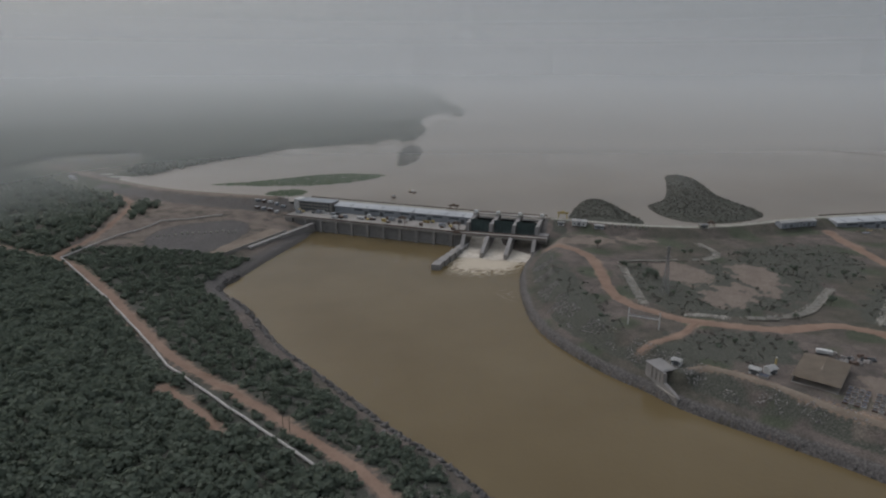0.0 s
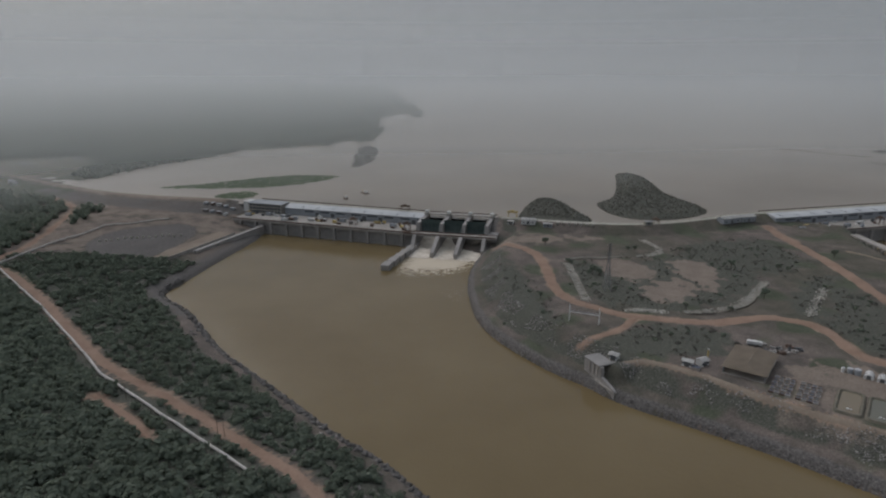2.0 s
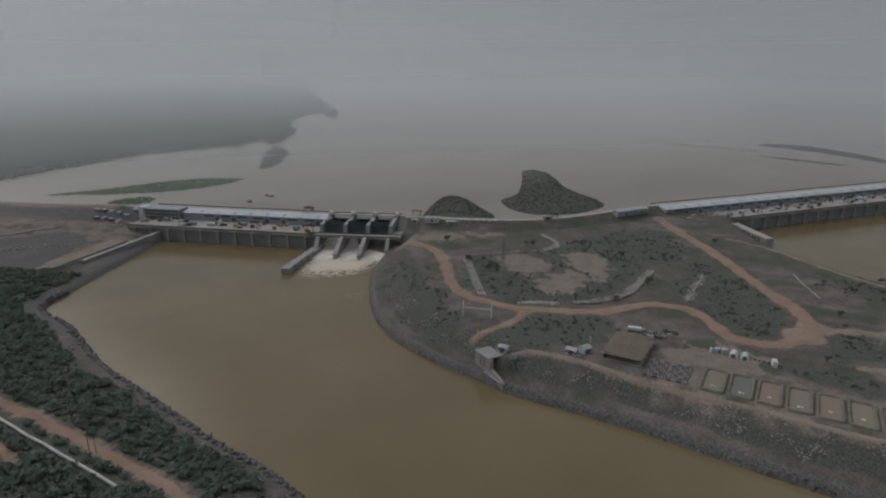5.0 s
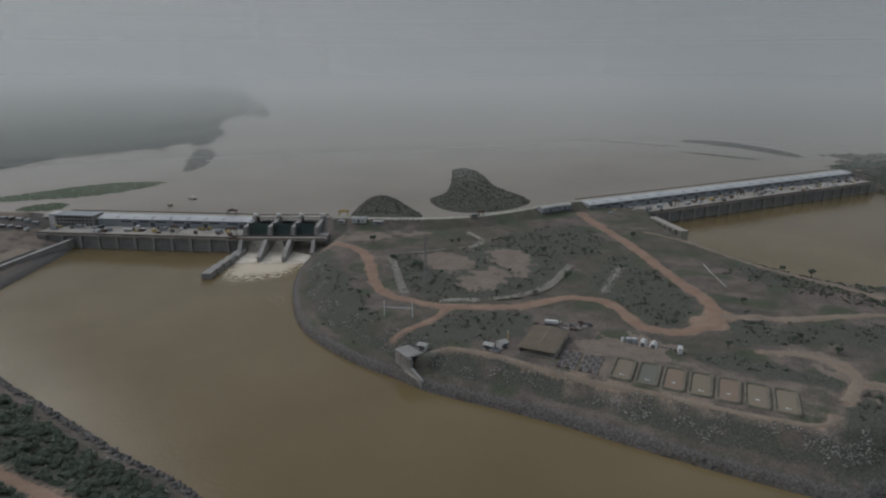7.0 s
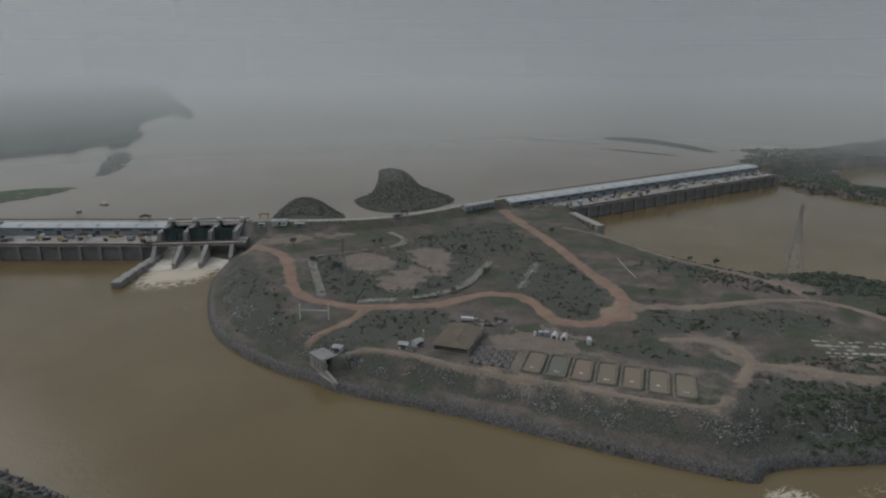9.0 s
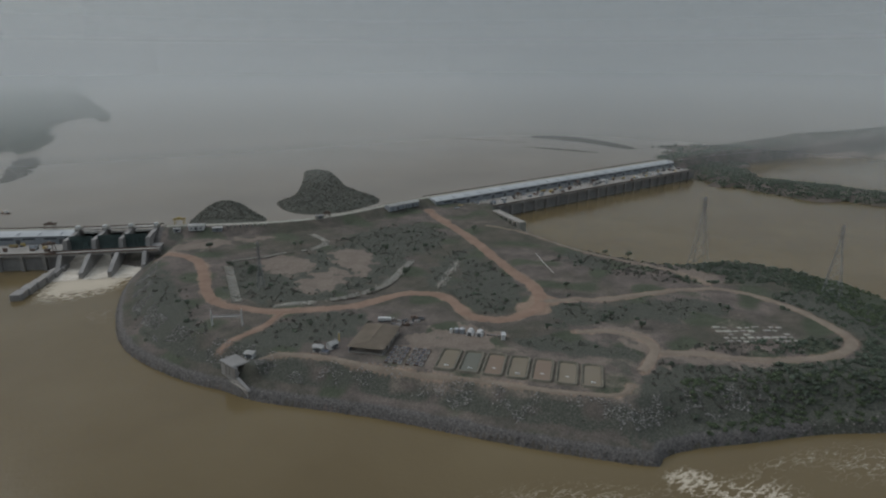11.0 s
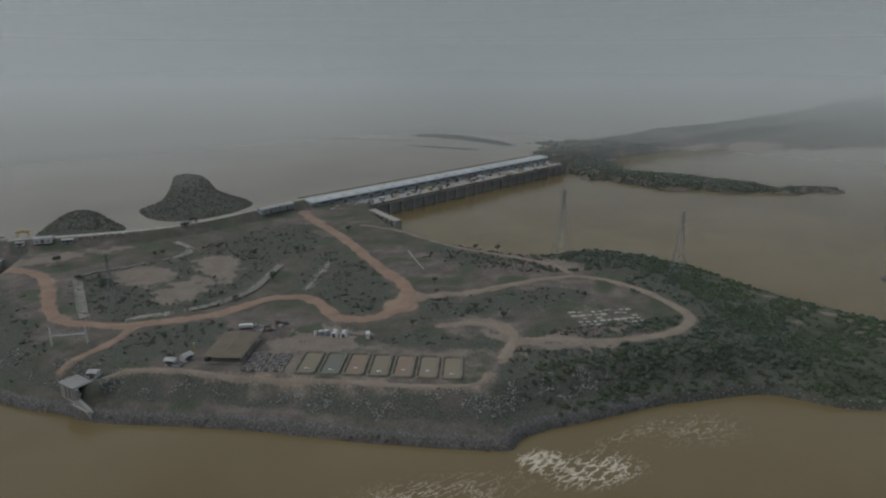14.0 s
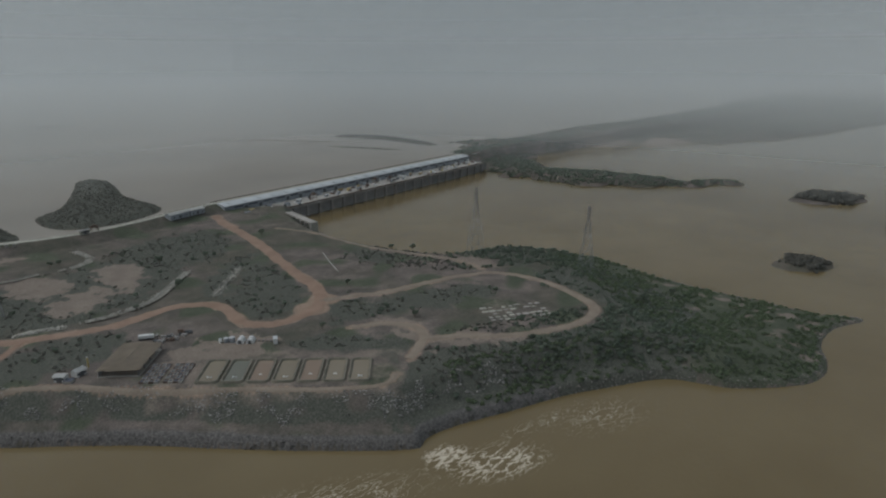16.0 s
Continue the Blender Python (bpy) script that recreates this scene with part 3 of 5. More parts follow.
foam = np.maximum(foam, 0.84 * np.exp(-((along - 6) / 16) ** 2 - ((across + 9) / 12) ** 2))
foam = np.maximum(foam, 0.7 * np.exp(-((along - 26) / 36) ** 2 - ((across + 22) / 18) ** 2))
foam = np.maximum(foam, 0.45 * np.exp(-((across + 12 - 0.2 * along) / 12) ** 2) * np.clip(1.2 - np.abs(along - 60) / 80, 0, 1))
foam = np.maximum(foam, 0.50 * np.exp(-((along + 55) / 90) ** 2 - ((across + 22) / 30) ** 2))
foam = np.maximum(foam, 0.46 * np.exp(-((along - 95) / 60) ** 2 - ((across + 5) / 32) ** 2))
foam = np.maximum(foam, 0.40 * np.exp(-((UX - 52) / 26) ** 2 - ((UY - 480) / 50) ** 2))
foam = np.maximum(foam, 0.2 * np.clip(1 - dist_line(UX, UY, PEN_SHORE) / 6, 0, 1))
at = river.data.attributes.new("foam", "FLOAT", "POINT")
at.data.foreach_set("value", foam.ravel().astype("f4"))
NX = axis(-800, 1000, 20, -4800, 4800)
lower = np.interp(NX, DAM_LINE[:, 0], DAM_LINE[:, 1])
rows_n = 60
k = (np.linspace(0, 1, rows_n) ** 2)[:, None]
LYY = lower[None, :] * (1 - k) + 4900 * k
lake = new("reservoir", arr_mesh("reservoir", np.stack([np.broadcast_to(NX, LYY.shape), LYY, np.full(LYY.shape, LAKE_Z)], -1).reshape(-1, 3), grid_faces(len(NX), rows_n), LAKE, True))
tagged(lake, "wide pale brown reservoir above the dam", "reservoir", kind="structure")


def ribbon(name, line, half, material, label, lift=0.25, seed=0, category="road", kind="structure", ragged=0.25):
    """A strip laid along a line on the ground, five points across, with uneven edges."""
    seg = np.hypot(*np.diff(line, axis=0).T)
    t = np.concatenate([[0], np.cumsum(seg)])
    n = max(3, int(t[-1] / 2.5))
    tt = np.linspace(0, t[-1], n)
    p = np.stack([np.interp(tt, t, line[:, 0]), np.interp(tt, t, line[:, 1])], 1)
    d = np.gradient(p, axis=0)
    d /= np.linalg.norm(d, axis=1)[:, None] + 1e-9
    nn = np.stack([-d[:, 1], d[:, 0]], 1)
    rs = np.random.RandomState(seed)
    wl_, wr_ = (half * (1 + ragged * np.convolve(rs.uniform(-1, 1, n + 4), np.ones(5) / 3, "valid")) for _ in range(2))
    v = []
    for k, s in enumerate((-1, -0.5, 0, 0.5, 1)):
        q = p + nn * (s * (wl_ if s < 0 else wr_))[:, None]
        v.append(np.column_stack([q, height_at(q[:, 0], q[:, 1]) + lift - (0.35 if abs(s) == 1 else 0)]))
    v = np.stack(v, 1).reshape(-1, 3)
    ob = new(name, arr_mesh(name, v, grid_faces(5, n), material, True))
    return tagged(ob, label, category, kind=kind)


for i, (n, p, w, m, l) in enumerate(ROADS):
    ribbon(n, p, w, m, l, 0.3, i)
ribbon("crest_road", CREST, 4.2, PALE_CONCRETE, "pale paved road along the dam crest", 0.3, 20, ragged=0.03)
ribbon("crest_road", LEFT_DAM, 4.0, PALE_DIRT, "dusty road along the embankment crest", 0.3, 21, ragged=0.1)


# ---- dams ----
def crane(x, y, z, rz, w, h, d, label, material=RUST):
    c = thing("gantry_crane", x, y, z, rz, label, "crane", "gantry cranes on the dams")
    for sx in (-1, 1):
        for sy in (-1, 1):
            bm = bmesh.new()
            bar(bm, (sx * w / 2, sy * d / 2, 0), (sx * w / 2 * 0.86, sy * d / 2 * 0.8, h), 0.32, 4)
            part("leg", bm, material, c)
        bm = bmesh.new()
        bar(bm, (sx * w / 2 * 0.95, -d / 2 * 0.9, h * 0.35), (sx * w / 2 * 0.95, d / 2 * 0.9, h * 0.35), 0.22, 4)
        part("brace", bm, material, c)
    part("beam", boxes((-w * 0.62, w * 0.62, -d * 0.45, -d * 0.3, h, h + 1.1), (-w * 0.62, w * 0.62, d * 0.3, d * 0.45, h, h + 1.1)), material, c)
    part("trolley", boxes((-w * 0.2, w * 0.15, -d * 0.35, d * 0.35, h + 1.1, h + 2.4), bevel=0.12), material, c)
    return c


def truck(x, y, z, rz, cab, bed, label):
    t = thing("truck", x, y, z, rz, label, "truck", "parked trucks")
    part("cab", boxes((2.2, 4.2, -1.2, 1.2, 0.7, 3.0), bevel=0.2), cab, t)
    part("cargo_bed", boxes((-4.2, 2.0, -1.25, 1.25, 1.1, 3.1), bevel=0.08), bed, t)
    part("chassis", boxes((-4.2, 4.1, -0.9, 0.9, 0.55, 1.0)), DARK, t)
    for wx in (-3.0, -1.6, 3.1):
        for wy in (-1.1, 1.1):
            bm = bmesh.new()
            bar(bm, (wx, wy - 0.18, 0.5), (wx, wy + 0.18, 0.5), 0.5, 10)
            part("wheel", bm, DARK, t)
    return t


def container(x, y, z, rz, material, label, l=6.0, w=2.5, h=2.6):
    c = thing("container", x, y, z, rz, label, "container", "site containers")
    part("body", boxes((-l / 2, l / 2, -w / 2, w / 2, 0.1, h), bevel=0.06), material, c)
    part("roof", boxes((-l / 2 - 0.1, l / 2 + 0.1, -w / 2 - 0.1, w / 2 + 0.1, h, h + 0.15)), ROOF, c)
    part("door", boxes((l / 2, l / 2 + 0.06, -0.9, 0.9, 0.2, h - 0.25)), DARK, c)
    for k in (-1.5, 1.2):
        part("window", boxes((k - 0.6, k + 0.6, -w / 2 - 0.05, -w / 2, 1.0, 1.9)), GLASS, c)
    return c


def frame_point(o, x, y, z=0.0):
    return o.matrix_basis @ Vector((x, y, z))


def powerhouse(ox, oy, rz, x0, x1, hall0, units, seed):
    """Intake wall and crest at y above 0, turbine hall, tail deck and tail wall below."""
    rnd = random.Random(seed)
    p = thing("powerhouse", ox, oy, 0, rz, "long concrete powerhouse with a pale sheet roof", "powerhouse", "powerhouses of the dam")
    part("substructure", boxes((x0, x1, -46, 9, -9, 14.4)), DARK_CONCRETE, p, "stained dark concrete tail wall")
    part("intake_wall", boxes((x0, x1, 0.6, 10, 14.4, 24.8)), CONCRETE, p)
    part("crest_slab", boxes((x0, x1, 0.2, 11, 24.8, 25.3)), PALE_CONCRETE, p)
    part("crest_parapet", boxes((x0, x1, 10.5, 11, 25.3, 26.3)), RUST, p, "rust-brown crest railing")
    part("tail_deck", boxes((x0, x1, -47.5, -13, 14.4, 15.2)), CONCRETE, p)
    part("deck_parapet", boxes((x0, x1, -47.6, -47.0, 15.2, 16.3)), RUST, p)
    part("deck_edge", boxes((x0, x1, -48.2, -46.0, 13.0, 14.4)), CONCRETE, p)
    part("hall_wall", boxes((hall0, x1, -13, -0.2, 15.2, 22.9)), CLADDING, p)
    bm = prism([(-14.2, 22.9), (-14.2, 23.4), (-7, 24.9), (0.4, 25.5), (0.4, 22.9)], x1 - hall0, 0)
    bmesh.ops.rotate(bm, verts=bm.verts[:], cent=(0, 0, 0), matrix=Matrix.Rotation(radians(-90), 3, "Z"))
    bmesh.ops.transform(bm, verts=bm.verts[:], matrix=Matrix.Diagonal((1, -1, 1, 1)))
    bmesh.ops.translate(bm, verts=bm.verts[:], vec=(hall0, 0, 0))
    bmesh.ops.recalc_face_normals(bm, faces=bm.faces[:])
    part("roof", bm, ROOF, p, "pale grey sheet metal roof")
    pitch = (x1 - x0) / units
    for i in range(units):
        xc = x0 + (i + 0.5) * pitch
        part("buttress", prism([(xc - 1.6, -8), (xc + 1.6, -8), (xc + 1.3, 13), (xc - 1.3, 13)], 3.0, -49), DARK_CONCRETE, p)
        # flat panel on the tail wall, slot shade painted as a darker tone
        part("tail_slot_shade", boxes((xc + 3, xc + pitch - 3, -46.15, -45.9, 1.5, 11.5)), SLOT, p)
        if xc > hall0 + 6 and xc < x1 - 6:
            part("hall_door", boxes((xc - 2.2, xc + 2.2, -13.12, -13.0, 15.3, 20.0)), DARK if i % 3 else CLADDING, p)
            part("roof_rib", boxes((xc - 0.2, xc + 0.2, -14.2, -1, 24.6, 25.2)), CLADDING, p)
            part("hall_window", boxes((xc + 4, xc + pitch - 4, -13.1, -13.0, 19.8, 21.3)), GLASS, p)
        q = rnd.random()
        xx, yy = xc + rnd.uniform(-4, 4), rnd.uniform(-40, -20)
        c = frame_point(p, xx, yy)
        if q < 0.3:
            box_t = thing("transformer", c.x, c.y, 15.2, rz, "grey power transformer with bushings on the tail deck", "transformer", "transformers")
            part("tank", boxes((-3, 3, -1.8, 1.8, 0.3, 3.8), bevel=0.15), CLADDING, box_t)
            for rx_ in (-3.35, 3.35):
                part("radiator", boxes((rx_ - 0.25, rx_ + 0.25, -1.6, 1.6, 0.6, 3.4)), STEEL, box_t)
            for k in (-1.6, 0, 1.6):
                bm = bmesh.new()
                bar(bm, (k, 0, 3.8), (k, 0, 5.8), 0.28, 6, 0.12)
                part("bushing", bm, RUST, box_t)
            part("plinth", boxes((-3.8, 3.8, -2.2, 2.2, 0, 0.3)), CONCRETE, box_t)
        elif q < 0.5:
            truck(c.x, c.y, 15.2, rz + rnd.choice((0, 90, 180)), rnd.choice((WHITE, YELLOW)), rnd.choice((STEEL, RUST, WHITE)), "truck standing on the tail deck of the powerhouse")
        elif q < 0.72:
            container(c.x, c.y, 15.2, rz + rnd.choice((0, 90)), rnd.choice((WHITE, CLADDING, RUST)), "site container on the tail deck of the powerhouse")
        elif q < 0.86:
            crane(c.x, -0.0 + c.y, 15.2, rz, 7, 7, 5, "rusty gantry crane on the tail deck")
        for extra in range(3):
            e = frame_point(p, xc + rnd.uniform(-8, 8), rnd.uniform(-42, -16))
            cr = thing("crate", e.x, e.y, 15.2, rz + rnd.uniform(-20, 20), "rusty brown equipment crate on the tail deck", "crate", "equipment crates")
            a, b, h = rnd.uniform(1, 2.6), rnd.uniform(0.8, 1.6), rnd.uniform(1.2, 3.6)
            part("box_body", boxes((-a, a, -b, b, 0.15, h), bevel=0.08), rnd.choice((RUST, YELLOW, CLADDING, WHITE, DARK)), cr)
            part("skid", boxes((-a, a, -b, b, 0, 0.15)), DARK, cr)
        if q >= 0.86:
            s = thing("stacked_beams", c.x, c.y, 15.2, rz + rnd.uniform(-8, 8), "yellow-brown stoplog beams stacked on the deck", "beams", "stacks of stoplogs")
            for k in range(4):
                part("beam", boxes((-4, 4, -0.5, 0.5, k * 0.75, k * 0.75 + 0.65)), YELLOW if k % 2 else RUST, s)
    return p


ph1 = powerhouse(33, 664, -21.3, -212, 2, -166, 11, 3)
ph2 = powerhouse(400, 640, 10.95, 4, 505, 6, 24, 8)

# office block at the west end of the first powerhouse
of = frame_point(ph1, -190, -8)
office = thing("office_block", of.x, of.y, 15.2, -21.3, "three-storey grey concrete office block beside the powerhouse", "building")
part("body", boxes((-22, 22, -9, 8, 0, 11.2)), CONCRETE, office)
part("roof_slab", boxes((-22.6, 22.6, -9.6, 8.6, 11.2, 11.8)), CLADDING, office)
part("stair_tower", boxes((-30, -22.1, -7, 5, 0, 12.4), bevel=0.1), WHITE, office)
for k in range(3):
    for i in range(10):
        x = -20 + i * 4.1
        w = part("window", boxes((x, x + 3.0, -9.12, -9.0, 1.2 + k * 3.6, 3.3 + k * 3.6)), GLASS, office)
        part("frame", boxes((x - 0.12, x, -9.2, -9.0, 1.1 + k * 3.6, 3.4 + k * 3.6)), CLADDING, w)
    part("ledge", boxes((-22.4, 22.4, -9.9, -9.0, 3.55 + k * 3.6, 3.8 + k * 3.6)), PALE_CONCRETE, office)

# spillway
SP_RZ = -16.26
spill = thing("spillway", 35, 664, 0, SP_RZ, "three-bay concrete spillway with lowered steel gates", "spillway")
for x in (1, 25.5, 49, 72.5):
    wall_end = x in (1, 72.5)
    prof = [(8, -9), (8, 26), (-4, 26), (-6, 24), (-37, 24), (-39, 15), (-52, 15), (-76 if not wall_end else -60, 6.5), (-79 if not wall_end else -62, 5), (-79 if not wall_end else -62, -9)]
    bm = prism(prof, 3.6, -1.8)
    bmesh.ops.rotate(bm, verts=bm.verts[:], cent=(0, 0, 0), matrix=Matrix.Rotation(radians(90), 3, "Z"))
    bmesh.ops.translate(bm, verts=bm.verts[:], vec=(x, 0, 0))
    pier = part("pier", bm, DARK_CONCRETE, spill)
    part("pier_cap", boxes((x - 2.2, x + 2.2, -5, 8.4, 26, 26.7)), PALE_CONCRETE, pier)
    part("hoist_house", boxes((x - 1.5, x + 1.5, -3.5, 1.5, 26.7, 29.2), bevel=0.1), WHITE, pier)
for x in (3, 27.5, 51):
    wd = 20.0
    part("sill", prism([(x - 0.4, -9), (x + wd + 0.7, -9), (x + wd + 0.7, 6.5), (x - 0.4, 6.5)], 22, -14), DARK_CONCRETE, spill)
    bm = bmesh.new()
    ring = []
    for k in range(9):
        a = radians(-38 + k * 9.5)
        yy, zz = -46 + 18 * math.cos(a), 17.5 + 15 * math.sin(a)
        ring.append([bm.verts.new((x - 0.2, yy, zz)), bm.verts.new((x + wd + 0.3, yy, zz))])
    for k in range(8):
        bm.faces.new((ring[k][0], ring[k][1], ring[k + 1][1], ring[k + 1][0]))
    bmesh.ops.solidify(bm, geom=bm.faces[:], thickness=0.5)
    gate = part("radial_gate", bm, GATE, spill, "dark green steel radial gate")
    for k in range(5):
        part("rib", boxes((x + 2 + k * 4, x + 2.4 + k * 4, -29.2, -28.2, 10, 24)), GATE, gate)
    part("crest_bridge", boxes((x - 1, x + wd + 1, -1.5, 7, 24.6, 25.6)), CONCRETE, spill)
    bm = bmesh.new()
    nseg, nx = 26, 8
    vs = [[bm.verts.new((x - 0.2 + (wd + 0.5) * i / nx, -13 - j * 2.7, 5.6 * (1 - j / nseg) ** 1.6 + 0.35 + 0.35 * math.sin(j * 1.9 + i * 2.3 + x))) for i in range(nx + 1)] for j in range(nseg + 1)]
    for j in range(nseg):
        for i in range(nx):
            bm.faces.new((vs[j][i], vs[j + 1][i], vs[j + 1][i + 1], vs[j][i + 1]))
    for f in bm.faces:
        f.smooth = True
    part("rushing_water", bm, CHUTE, spill, "white water rushing through the bay")
part("service_bridge", boxes((-12, 84, -51, -42, 13.4, 15.2)), CONCRETE, spill)
part("bridge_parapet", boxes((-12, 84, -51.3, -50.9, 15.2, 16.3), (-12, 84, -42.1, -41.7, 15.2, 16.3)), RUST, spill)
part("crest_railing", boxes((-2, 78, 7, 7.4, 25.6, 26.5)), RUST, spill)
part("abutment", boxes((74.3, 84, -44, 8, -9, 15.5)), DARK_CONCRETE, spill)

jet = thing("training_wall", 35, 664, 0, SP_RZ, "dark concrete training wall beside the spillway", "wall")
bm = bmesh.new()
for i in range(6):
    y = -46 - i * 13.6
    box(bm, 1.5 - i * 1.6 - 4.2, 1.5 - i * 1.6 + 4.2, y - 13.5, y, -8, 5.4 - 0.25 * (i % 2), bevel=0.4)
part("wall_blocks", bm, DARK_CONCRETE, jet)
part("cap", boxes((-1.6, 0.8, -100, -48, 5.5, 6.0)), CONCRETE, jet)

crane(12, 678, 25.6, -21, 9, 4.5, 5, "brown gantry crane on the dam crest")
crane(126, 640, 25.6, -20, 9, 5, 5, "yellow-brown gantry crane on the dam crest", YELLOW)
crane(268, 606, 25.3, 8, 6, 3.5, 4, "small brown gantry crane on the dam crest")


def shed(name, x, y, rz, l, w, h, roof_h, wall, roof, label, z=None, group=""):
    """A gabled shed, long along x."""
    z = ground_z(x, y) if z is None else z
    s = thing(name, x, y, z, rz, label, "shed", group)
    part("walls", boxes((-l / 2, l / 2, -w / 2, w / 2, -0.6, h)), wall, s)
    bm = bmesh.new()
    rows_ = [(-w / 2 - 0.5, h), (0, h + roof_h), (w / 2 + 0.5, h)]
    a = [[bm.verts.new((sx * (l / 2 + 0.6), y_, z_ + 0.02)) for y_, z_ in rows_] for sx in (-1, 1)]
    bm.faces.new((a[0][0], a[1][0], a[1][1], a[0][1]))
    bm.faces.new((a[0][1], a[1][1], a[1][2], a[0][2]))
    bmesh.ops.solidify(bm, geom=bm.faces[:], thickness=-0.22)
    part("roof", bm, roof, s)
    for sx in (-1, 1):
        bm = bmesh.new()
        vs_ = [bm.verts.new((sx * (l / 2 - 0.02), y_, z_)) for y_, z_ in ((-w / 2, h), (w / 2, h), (0, h + roof_h * 0.97))]
        bm.faces.new(vs_)
        part("gable", bm, wall, s)
    part("door", boxes((-1.4, 1.4, -w / 2 - 0.1, -w / 2, 0, min(3, h - 0.3))), DARK, s)
    for k in (-0.32, 0.32):
        part("window", boxes((k * l - 0.9, k * l + 0.9, -w / 2 - 0.08, -w / 2, 1.1, 2.2)), GLASS, s)
    return s


# sheds on and beside the crest
shed("site_shed", 140, 622, -20, 14, 9, 4.5, 1.2, WHITE, WHITE, "white sheet-metal shed below the dam crest")
shed("site_shed", 158, 612, -20, 9, 5, 3, 0.8, CLADDING, WHITE, "low grey shed with a white roof")
shed("site_shed", 122, 626, -20, 6, 4, 2.8, 0.6, WHITE, WHITE, "small white site hut near the spillway")
shed("long_shed", 352, 619, 18, 24, 9, 5, 1.4, CLADDING, WHITE, "grey shed with a bright white roof by the powerhouse")
shed("long_shed", 374, 626, 14, 18, 9, 5, 1.4, CLADDING, WHITE, "grey shed with a bright white roof by the powerhouse")
shed("site_shed", 258, 601, 5, 8, 4, 3.4, 0.5, PALE_CONCRETE, ROOF, "small concrete control hut on the crest road", 25.2)
for i in range(7):
    t = i / 6
    cx, cy = 168 + 34 * t, 612 - 10 * t
    b = thing("concrete_block", cx, cy, ground_z(cx, cy), -18, "pale precast concrete block on the embankment", "concrete block", "row of precast blocks")
    part("block", boxes((-1.1, 1.1, -1.1, 1.1, -0.3, 2.6), bevel=0.12), CONCRETE, b)

# viaduct of an old wall beside the second powerhouse
via = thing("concrete_trestle", 458, 574, 0, -95, "short grey concrete trestle on square columns", "trestle")
part("deck", boxes((0, 62, -4, 4, 17.5, 19.0)), CONCRETE, via)
for i in range(6):
    for yy in (-2.8, 2.8):
        part("column", boxes((4 + i * 10.8, 6 + i * 10.8, yy - 0.9, yy + 0.9, -2, 17.5)), CONCRETE, via)
part("end_wall", boxes((62, 63.2, -4.2, 4.2, -2, 19.0)), PALE_CONCRETE, via)

# ---- headland: gate tower, portal frame, channels ----
tower = thing("intake_gate", 121.5, 322, 0, -69.6, "weathered concrete intake gate with a wall stepping down into the river", "intake gate")
part("side_wall", prism([(-9, -5), (18, -5), (19, 4.6), (18, 5.6), (7.2, 8.8), (7, 14.4), (-9, 14.4)], 1.8), DARK_CONCRETE, tower)
part("side_wall", prism([(-9, -5), (11, -5), (10.5, 6), (6.5, 8.6), (6, 14.4), (-9, 14.4)], 1.6, 8.2), DARK_CONCRETE, tower)
# back of the recess, its shade put into the concrete colour
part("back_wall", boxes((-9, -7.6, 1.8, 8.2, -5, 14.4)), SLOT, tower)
part("gate_leaf", boxes((-1.0, -0.5, 1.8, 8.2, -4, 13.2)), DARK, tower, "dark steel gate")
for px in (-3.4, 0.2, 3.6, 6.2):
    part("pilaster", boxes((px - 0.35, px + 0.35, -0.5, 0.0, 7.5, 14.4), bevel=0.08), CONCRETE, tower)
part("ledge", boxes((-6, 17.6, -0.7, 0.0, 4.4, 5.2)), CONCRETE, tower)
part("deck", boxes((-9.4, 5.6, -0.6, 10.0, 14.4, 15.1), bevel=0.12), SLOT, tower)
part("cross_beam", boxes((4.6, 5.6, 1.8, 8.2, 9.5, 10.6)), CONCRETE, tower)
for k in range(6):
    part("rail_post", boxes((5.3, 5.4, -0.5 + k * 2.05, -0.4 + k * 2.05, 15.1, 16.1)), STEEL, tower)
part("handrail", boxes((5.3, 5.4, -0.5, 9.9, 16.1, 16.2)), STEEL, tower)
shed("gate_hut", 134.5, 326, -42, 5, 4, 3.0, 0.7, WHITE, WHITE, "small white hut beside the intake tower")

portal = thing("portal_frame", 0, 0, 0, 0, "white-painted portal frame standing in dry scrub", "steel frame")
pz = ground_z(129, 373)
for (x, y) in ((120.5, 377), (138, 369)):
    for k in (-0.9, 0.9):
        bm = bmesh.new()
        bar(bm, (x + k * 0.4, y + k, pz - 1), (x, y, pz + 11), 0.36, 5, 0.3)
        part("post", bm, WHITE, portal)
bm = bmesh.new()
bar(bm, (120.5, 377, pz + 6.2), (138, 369, pz + 6.2), 0.34, 5)
part("beam", bm, WHITE, portal)
bm = bmesh.new()
bar(bm, (120.5, 377, pz + 7.4), (138, 369, pz + 7.4), 0.16, 5)
part("tie_bar", bm, STEEL, portal)


